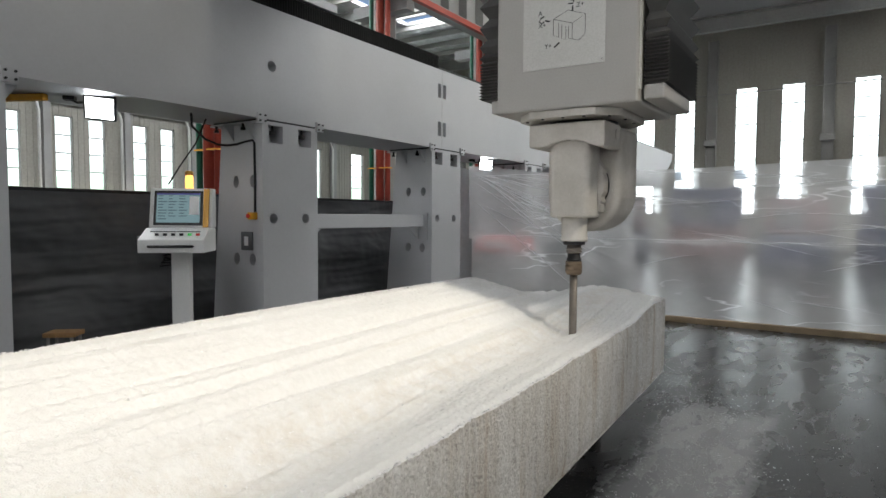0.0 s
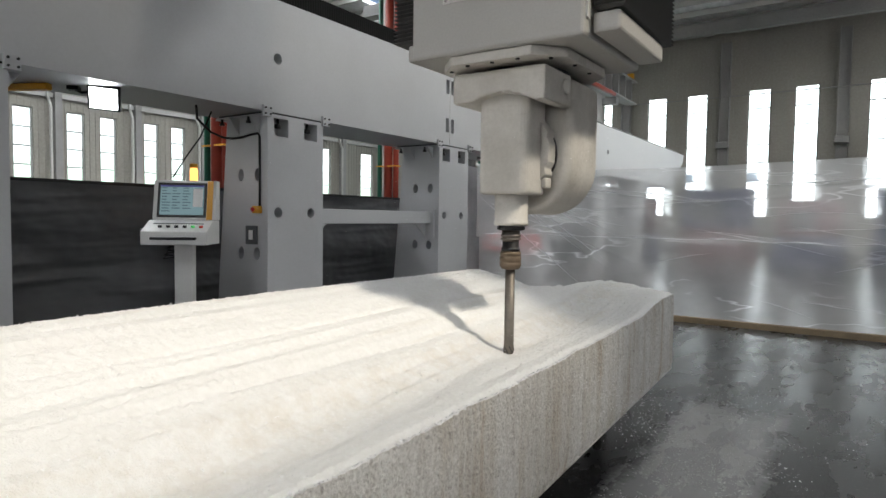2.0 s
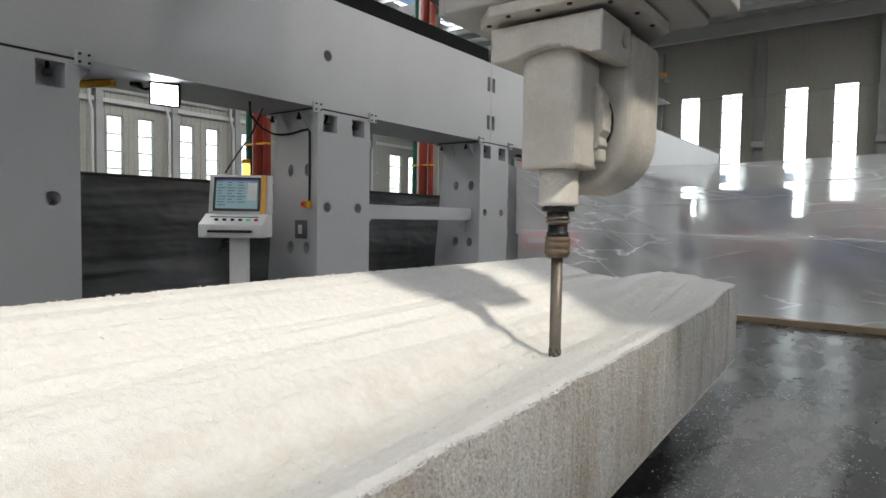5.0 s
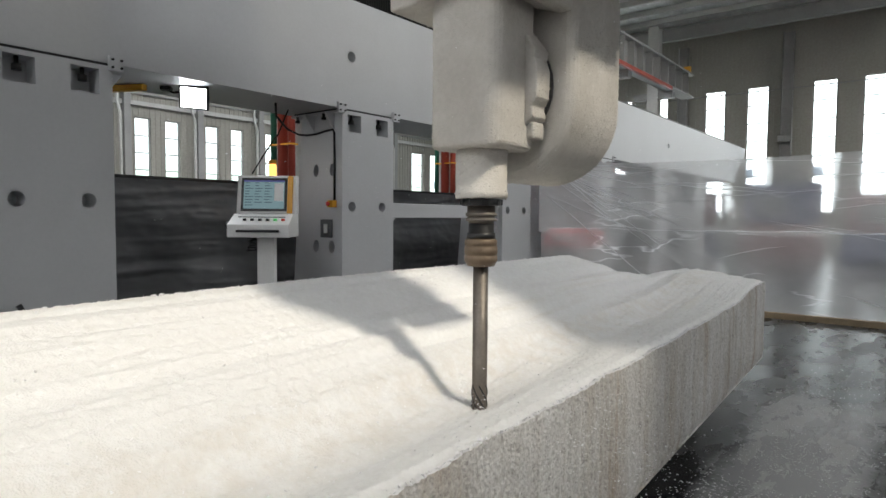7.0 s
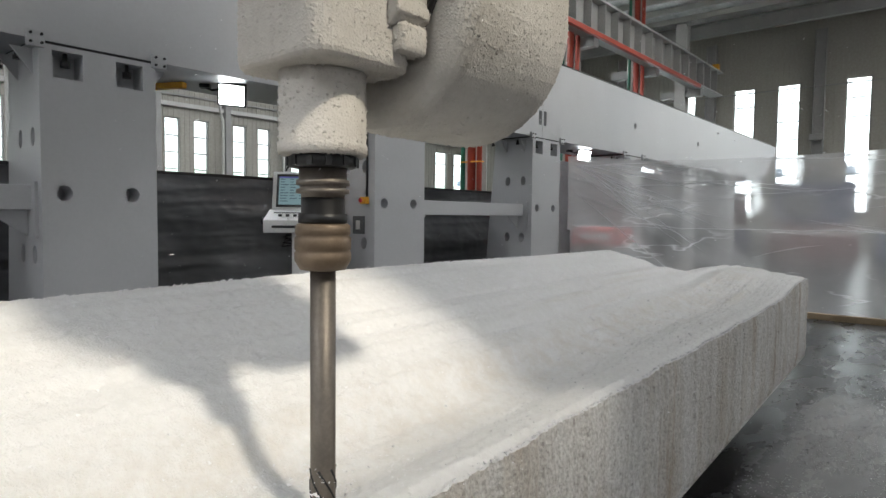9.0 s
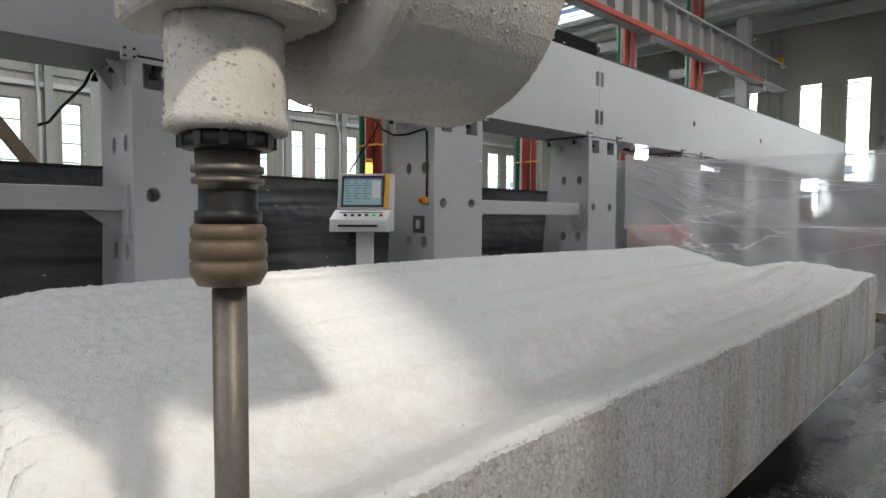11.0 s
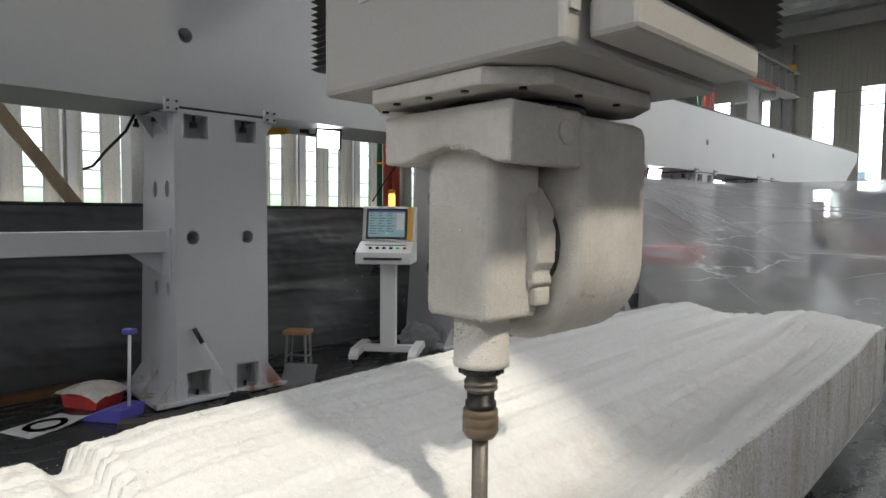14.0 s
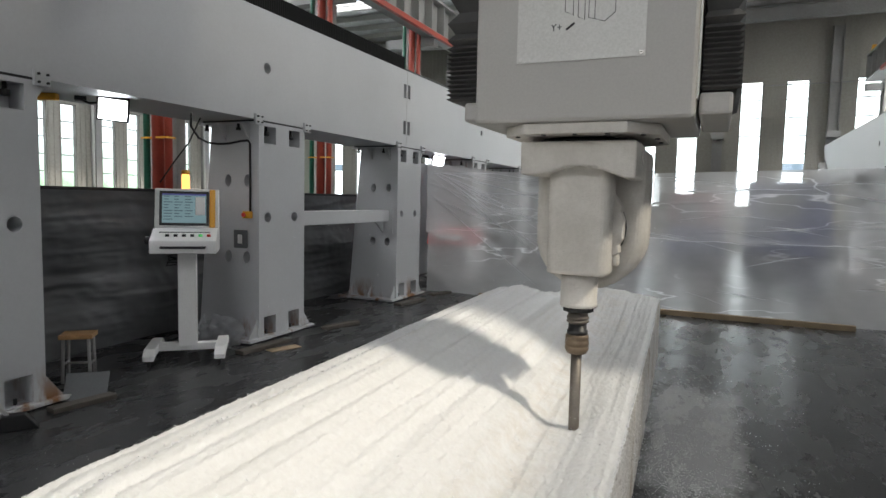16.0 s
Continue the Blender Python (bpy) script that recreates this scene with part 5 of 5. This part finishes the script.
def stool(x, y, turn, h):
    ob = thing("stool", "low wooden stool on grey metal legs", "stool", at=pose(x, y, 0, 0, 0, turn))
    part("seat", softened(boxed(-0.115, 0.115, -0.09, 0.09, h - 0.035, h), 0.006, 2), WOOD, ob, "pale wooden seat")
    for sx in (-0.085, 0.085):
        for sy in (-0.065, 0.065):
            part("leg", tube(bmesh.new(), [(sx, sy, h - 0.036), (sx * 1.12, sy * 1.12, 0.0)], 0.013, 8), STEELGREY, ob)
        part("rung", tube(bmesh.new(), [(sx * 1.06, -0.072, 0.14), (sx * 1.06, 0.072, 0.14)], 0.009, 6), STEELGREY, ob)
    part("rung", tube(bmesh.new(), [(-0.09, 0.0, 0.14), (0.09, 0.0, 0.14)], 0.009, 6), STEELGREY, ob)
    return ob


stool(-4.84, 2.86, 40, 0.375)
solid("wood_board", softened(boxed(-0.015, 0.015, -0.09, 0.09, 0.0, 0.40), 0.003, 1), WOOD, "upright pale wooden board against the column", "board", at=pose(-4.93, 2.46, 0, 0, 0, 20))

# floor clutter round the columns
ob = thing("broom", "long-handled brush leaning on the column", "broom")
part("handle", tube(bmesh.new(), [(-4.482, 1.78, 0.56), (-4.36, 1.90, 0.29), (-4.25, 2.0, 0.06)], 0.013, 8), STEELPALE, ob)
part("grip", tube(bmesh.new(), [(-4.484, 1.775, 0.57), (-4.44, 1.82, 0.46)], 0.018, 8), BLACK, ob, "black grip")
part("head", softened(prism(bmesh.new(), [(-0.13, 0.0), (0.13, 0.0), (0.06, 0.10), (-0.06, 0.10)], -0.035, 0.035, "Y"), 0.006, 2), BLACK, ob, "dark brush head").matrix_basis = pose(-4.24, 2.01, 0.0, 0, 0, 55)
ob = thing("red_tray", "red plastic tray with a white cloth lying over it", "tray", at=pose(-4.98, 1.22, 0, 0, 0, 28))
part("tray", softened(prism(bmesh.new(), [(-0.15, 0.0), (0.15, 0.0), (0.18, 0.10), (-0.18, 0.10)], -0.12, 0.12, "Y"), 0.006, 2), REDPALE, ob, "red plastic tray")
bm = bmesh.new()
g = bmesh.ops.create_grid(bm, x_segments=24, y_segments=18, size=0.5)["verts"]
for v in g:
    x, y = v.co.x * 0.44, v.co.y * 0.34
    v.co = Vector((x, y, 0.112 + 0.05 * (1 - (abs(v.co.x) * 2) ** 2) + 0.02 * noise.noise((x * 20, y * 20, 0)) - 0.03 * (abs(v.co.y) * 2) ** 3))
part("cloth", bm, varied("white_cloth", (0.62, 0.58, 0.52), 0.85, 0, 0.2, 8, 60, 0.3).m, ob, "crumpled off-white cloth", smooth=True)
ob = thing("dustpan", "purple plastic dustpan with a tall white handle", "dustpan", at=pose(-4.58, 1.24, 0, 0, 0, 35))
part("pan", softened(prism(bmesh.new(), [(-0.16, 0.0), (0.15, 0.0), (0.17, 0.09), (0.05, 0.09), (-0.17, 0.012)], -0.12, 0.12, "Y"), 0.005, 2), BLUE, ob, "purple plastic pan")
part("handle", tube(bmesh.new(), [(0.13, 0.0, 0.07), (0.13, 0.02, 0.60)], 0.011, 8), WHITEPLASTIC, ob, "white tube handle")
part("grip", softened(boxed(0.09, 0.17, -0.01, 0.05, 0.585, 0.625), 0.008, 2), BLUE, ob, "purple grip")
for x, y, a, l, w in ((-4.26, 1.36, 62, 0.34, 0.12), (-4.30, 2.5, 80, 0.42, 0.10), (-4.30, 4.35, 85, 0.62, 0.11), (-4.22, 5.55, 75, 0.5, 0.1), (-4.25, 7.35, 80, 0.6, 0.12), (-4.22, 8.3, 70, 0.4, 0.1)):
    solid("wood_offcut", softened(boxed(-l / 2, l / 2, -w / 2, w / 2, 0, 0.035), 0.004, 1), DARKWOOD, "dirty timber offcut on the floor", "offcut", at=pose(x, y, 0, 0, 0, a), group="timber offcuts")
solid("sheet_offcut", softened(boxed(-0.14, 0.14, -0.11, 0.11, -0.004, 0.004), 0.002, 1), GREYPLATE, "bent grey sheet metal offcut leaning on the column foot", "offcut", at=pose(-4.43, 2.62, 0.075, 52, 0, 40))
solid("sheet_offcut", softened(boxed(-0.16, 0.16, -0.06, 0.06, 0, 0.008), 0.002, 1), STRIPWOOD, "flat yellowish offcut on the floor", "offcut", at=pose(-4.12, 4.42, 0.0, 0, 0, 70))
solid("washer_disc", lathe(bmesh.new(), [(0.075, 0.0), (0.08, 0.008), (0.078, 0.022), (0.03, 0.024)], 24), WHITEPLASTIC, "round white levelling pad on the floor", "pad", at=(-4.06, 1.56, 0))
bm = bmesh.new()
bmesh.ops.create_icosphere(bm, subdivisions=4, radius=1.0)
for v in bm.verts:
    n = 1 + 0.35 * noise.noise(v.co * 2.2) + 0.22 * noise.noise(v.co * 7)
    v.co = Vector((v.co.x * 0.20 * n, v.co.y * 0.17 * n, max(0.0, 0.11 + v.co.z * 0.17 * n)))
solid("plastic_bag", bm, BAG, "crumpled clear plastic bag beside the column", "bag", at=(-4.72, 4.22, 0.0), smooth=True)

# a printed sheet lying on the floor and a plank at the foot of the black curtain
ob = thing("paper_sheet", "curled white paper sheet with a black ring printed on it", "paper", at=pose(-4.68, 0.86, 0, 0, 0, 24))
bm = bmesh.new()
for v in bmesh.ops.create_grid(bm, x_segments=14, y_segments=14, size=0.5)["verts"]:
    v.co = Vector((v.co.x * 0.30, v.co.y * 0.42, 0.006 + 0.05 * max(0.0, v.co.y + v.co.x - 0.45) + 0.004 * noise.noise((v.co.x * 5, v.co.y * 5, 1))))
bmesh.ops.solidify(bm, geom=bm.faces, thickness=0.001)
part("sheet", bm, WHITEPLASTIC, ob)
bm = bmesh.new()
ring = [[bm.verts.new((r * math.cos(a * math.pi / 16), r * math.sin(a * math.pi / 16) * 1.2, 0.0125)) for a in range(32)] for r in (0.075, 0.115)]
for k in range(32):
    bm.faces.new((ring[0][k], ring[0][(k + 1) % 32], ring[1][(k + 1) % 32], ring[1][k]))
bmesh.ops.solidify(bm, geom=bm.faces, thickness=0.001)
part("printed_ring", bm, INK, ob, "black printed ring")
solid("floor_plank", softened(boxed(-0.07, 0.07, -1.5, 0.75, 0.0, 0.06), 0.006, 2), varied("brown_timber", (0.14, 0.075, 0.035), 0.7, 0, 0.25, 4, 60, 0.2).m, "brown timber plank at the foot of the black curtain", "plank", at=pose(-5.42, 0.5, 0, 0, 0, 3))

# ---- behind the clear sheet ----
def covered_bench():
    ob = thing("covered_bench", "steel trestle bench with a red tarpaulin over it", "bench", at=(-4.44, 9.35, 0))
    for x in (-0.33, 0.33):
        for y in (-0.22, 0.22):
            part("leg", tube(bmesh.new(), [(x, y, 0.80), (x * 1.1, y * 1.1, 0.0)], 0.02, 6), STEELPALE, ob)
    part("rail", boxed(-0.35, 0.35, -0.02, 0.02, 0.35, 0.40), STEELPALE, ob)
    part("cover", softened(prism(bmesh.new(), [(-0.28, 0.70), (-0.22, 0.95), (0.22, 0.98), (0.28, 0.72)], -0.40, 0.40, "X"), 0.02, 3), REDPALE, ob, "red tarpaulin cover")
    part("white_panel", boxed(-0.26, 0.26, -0.272, -0.262, 0.78, 0.88), WHITEPLASTIC, ob, "pale panel on the cover").matrix_basis = pose(0, -0.004, 0)
    return ob


covered_bench()


def far_machine(x, y, w, h, m1, m2, label):
    ob = thing("far_machine", label, "machine", at=(x, y, 0), group="machines in the far bay")
    part("base", softened(boxed(-w / 2, w / 2, -0.6, 0.6, 0.0, h * 0.45), 0.03, 2), m2, ob)
    part("upper_case", softened(boxed(-w / 2 + 0.1, w / 2 - 0.1, -0.5, 0.4, h * 0.45 + 0.002, h), 0.05, 2), m1, ob)
    part("panel", boxed(-w * 0.3, w * 0.1, -0.512, -0.502, h * 0.55, h * 0.85), GREYPLATE, ob)
    part("roof_post", boxed(w * 0.3, w * 0.36, -0.1, 0.1, h + 0.002, h + 0.6), STEELPALE, ob)
    return ob


MAROON = varied("maroon_paint", (0.15, 0.045, 0.045), 0.5, 0, 0.2, 2, 30).m
NAVY = varied("navy_paint", (0.05, 0.06, 0.13), 0.45, 0, 0.15, 2, 30).m
for x, y, w, h, a, b in ((-6.4, 20.5, 2.4, 1.9, MAROON, NAVY), (-3.6, 21.5, 2.2, 2.2, NAVY, MAROON), (-1.0, 20.2, 1.7, 1.8, MAROON, NAVY), (1.6, 21.4, 2.4, 2.2, NAVY, NAVY), (4.6, 20.4, 2.2, 1.9, MAROON, NAVY), (7.4, 21.2, 2.0, 2.1, NAVY, MAROON)):
    far_machine(x, y, w, h, a, b, "red and dark blue machine far behind the plastic sheet")

# left bay: steel between the windows
for y in (4.6, 7.3, 10.0, 12.7, 15.4, 18.1, 20.8, 23.5):
    solid("wall_post", boxed(X0 + 0.02, X0 + 0.3, y + 0.28, y + 0.5, 0, ROOF - 0.8), STEELGREY, "grey steel post between the windows", "post", group="left wall posts", kind="structure")
    solid("rain_pipe", tube(bmesh.new(), [(X0 + 0.4, y + 0.10, 0.0), (X0 + 0.4, y + 0.10, 4.6), (X0 + 0.2, y + 0.10, 5.0), (X0 + 0.2, y + 0.10, 8.2)], 0.05, 8), STEELPALE, "pale rain pipe on the wall", "pipe", group="left wall pipes", kind="structure")
solid("hoist_bracket", softened(boxed(-0.2, 0.2, -0.03, 0.03, -0.05, 0.0), 0.008, 2), YELLOW, "orange steel bracket under the beam", "bracket", at=pose(-5.15, 2.75, BEAM_Z0 - 0.002, 0, 0, 25))

# ---- foam crumbs ----
def crumbs(name, label, places, category="foam crumbs"):
    rnd = random.Random(11)
    bm = bmesh.new()
    for x, y, z, r in places:
        vs = [bm.verts.new((x + rnd.uniform(-r, r), y + rnd.uniform(-r, r), z + rnd.uniform(0 if z < 0.01 else -r, r))) for _ in range(4)]
        for a, b, c in ((0, 1, 2), (0, 2, 3), (0, 3, 1), (1, 3, 2)):
            bm.faces.new((vs[a], vs[b], vs[c]))
    return solid(name, bm, DUST, label, category, kind="stuff")


rnd = random.Random(5)
floor_bits = []
while len(floor_bits) < 3400:
    x, y = rnd.gauss(-0.46, 0.21), rnd.gauss(3.7, 0.75)
    if noise.noise((x * 4, y * 4, 0)) > -0.25 and x > -0.75:
        floor_bits.append((x, y, 0.001, rnd.uniform(0.002, 0.006)))
for _ in range(350):
    floor_bits.append((rnd.uniform(-0.7, 1.6), rnd.uniform(1.2, 6.5), 0.001, rnd.uniform(0.0015, 0.004)))
for _ in range(900):
    floor_bits.append((rnd.uniform(-4.4, -1.6), rnd.uniform(0.5, 7.5), 0.001, rnd.uniform(0.0015, 0.005)))
crumbs("floor_crumbs", "white foam crumbs strewn over the dark floor", floor_bits)
top_bits = []
for _ in range(5200):
    u, v = rnd.uniform(0.005, 0.99), rnd.uniform(0.2, 4.38)
    p = BLOCK @ Vector((-u, v, foam_height(u, v)))
    top_bits.append((p.x, p.y, p.z + 0.001, rnd.uniform(0.0015, 0.0045)))
for k in range(1500):
    v = rnd.uniform(0.2, 4.38)
    for u in (0.004, 0.995, 0.82):
        p = BLOCK @ Vector((-u, v, foam_height(u, v)))
        top_bits.append((p.x, p.y, p.z + 0.002, rnd.uniform(0.002, 0.006)))
crumbs("foam_crumbs", "loose white crumbs over the carved foam", top_bits)
air = []
for _ in range(260):
    a, r = rnd.uniform(0, 6.283), abs(rnd.gauss(0, 0.06))
    air.append((r * math.cos(a), r * math.sin(a), -0.50 + abs(rnd.gauss(0, 0.03)), rnd.uniform(0.002, 0.005)))
for _ in range(1500):
    s = rnd.random()
    air.append((0.12 + 0.45 * s + rnd.gauss(0, 0.06), 0.15 * s + rnd.gauss(0, 0.12), -0.47 - 0.35 * s * s + rnd.gauss(0, 0.05), rnd.uniform(0.0015, 0.004)))
for _ in range(620):
    air.append((rnd.uniform(-1.0, 0.5), rnd.uniform(-0.3, 1.2), rnd.uniform(-0.45, 0.3), rnd.uniform(0.001, 0.0024)))
spray = crumbs("flying_chips", "white foam chips thrown off by the cutter", air)


def motions():
    """The head's way along the block, and the bridge that follows it."""
    rows = [
        (0.0, -0.878, 3.225, 1.162), (0.5, -0.882, 3.045, 1.186), (1.0, -0.874, 2.886, 1.184), (1.5, -0.874, 2.728, 1.177),
        (2.0, -0.873, 2.560, 1.189), (2.5, -0.850, 2.395, 1.175), (3.0, -0.852, 2.317, 1.183), (3.5, -0.823, 2.280, 1.186),
        (4.0, -0.828, 2.260, 1.183), (6.5, -0.828, 1.769, 1.192), (7.0, -0.806, 1.576, 1.189), (7.5, -0.810, 1.419, 1.190),
        (8.0, -0.783, 1.226, 1.191), (8.5, -0.756, 1.051, 1.191), (9.0, -0.729, 0.867, 1.199), (11.3, -0.612, 0.415, 1.179),
        (11.5, -0.627, 0.380, 1.189), (12.0, -0.714, 0.355, 1.140), (12.5, -0.719, 0.356, 1.187), (13.0, -0.804, 0.528, 1.158),
        (13.5, -0.815, 0.691, 1.119), (14.0, -0.831, 0.918, 1.113), (14.5, -0.839, 1.116, 1.099), (15.0, -0.864, 1.318, 1.097),
        (15.5, -0.856, 1.575, 1.112), (16.0, -0.798, 1.727, 1.124),
    ]
    walk(head, [(t, pose(x, y, z)) for t, x, y, z in rows])
    walk(spray, [(t, pose(x, y, z, 0, 0, 35 * math.sin(t * 1.3))) for t, x, y, z in rows])
    walk(gantry, [(t, pose(0, y, 0)) for t, x, y, z in rows])


motions()
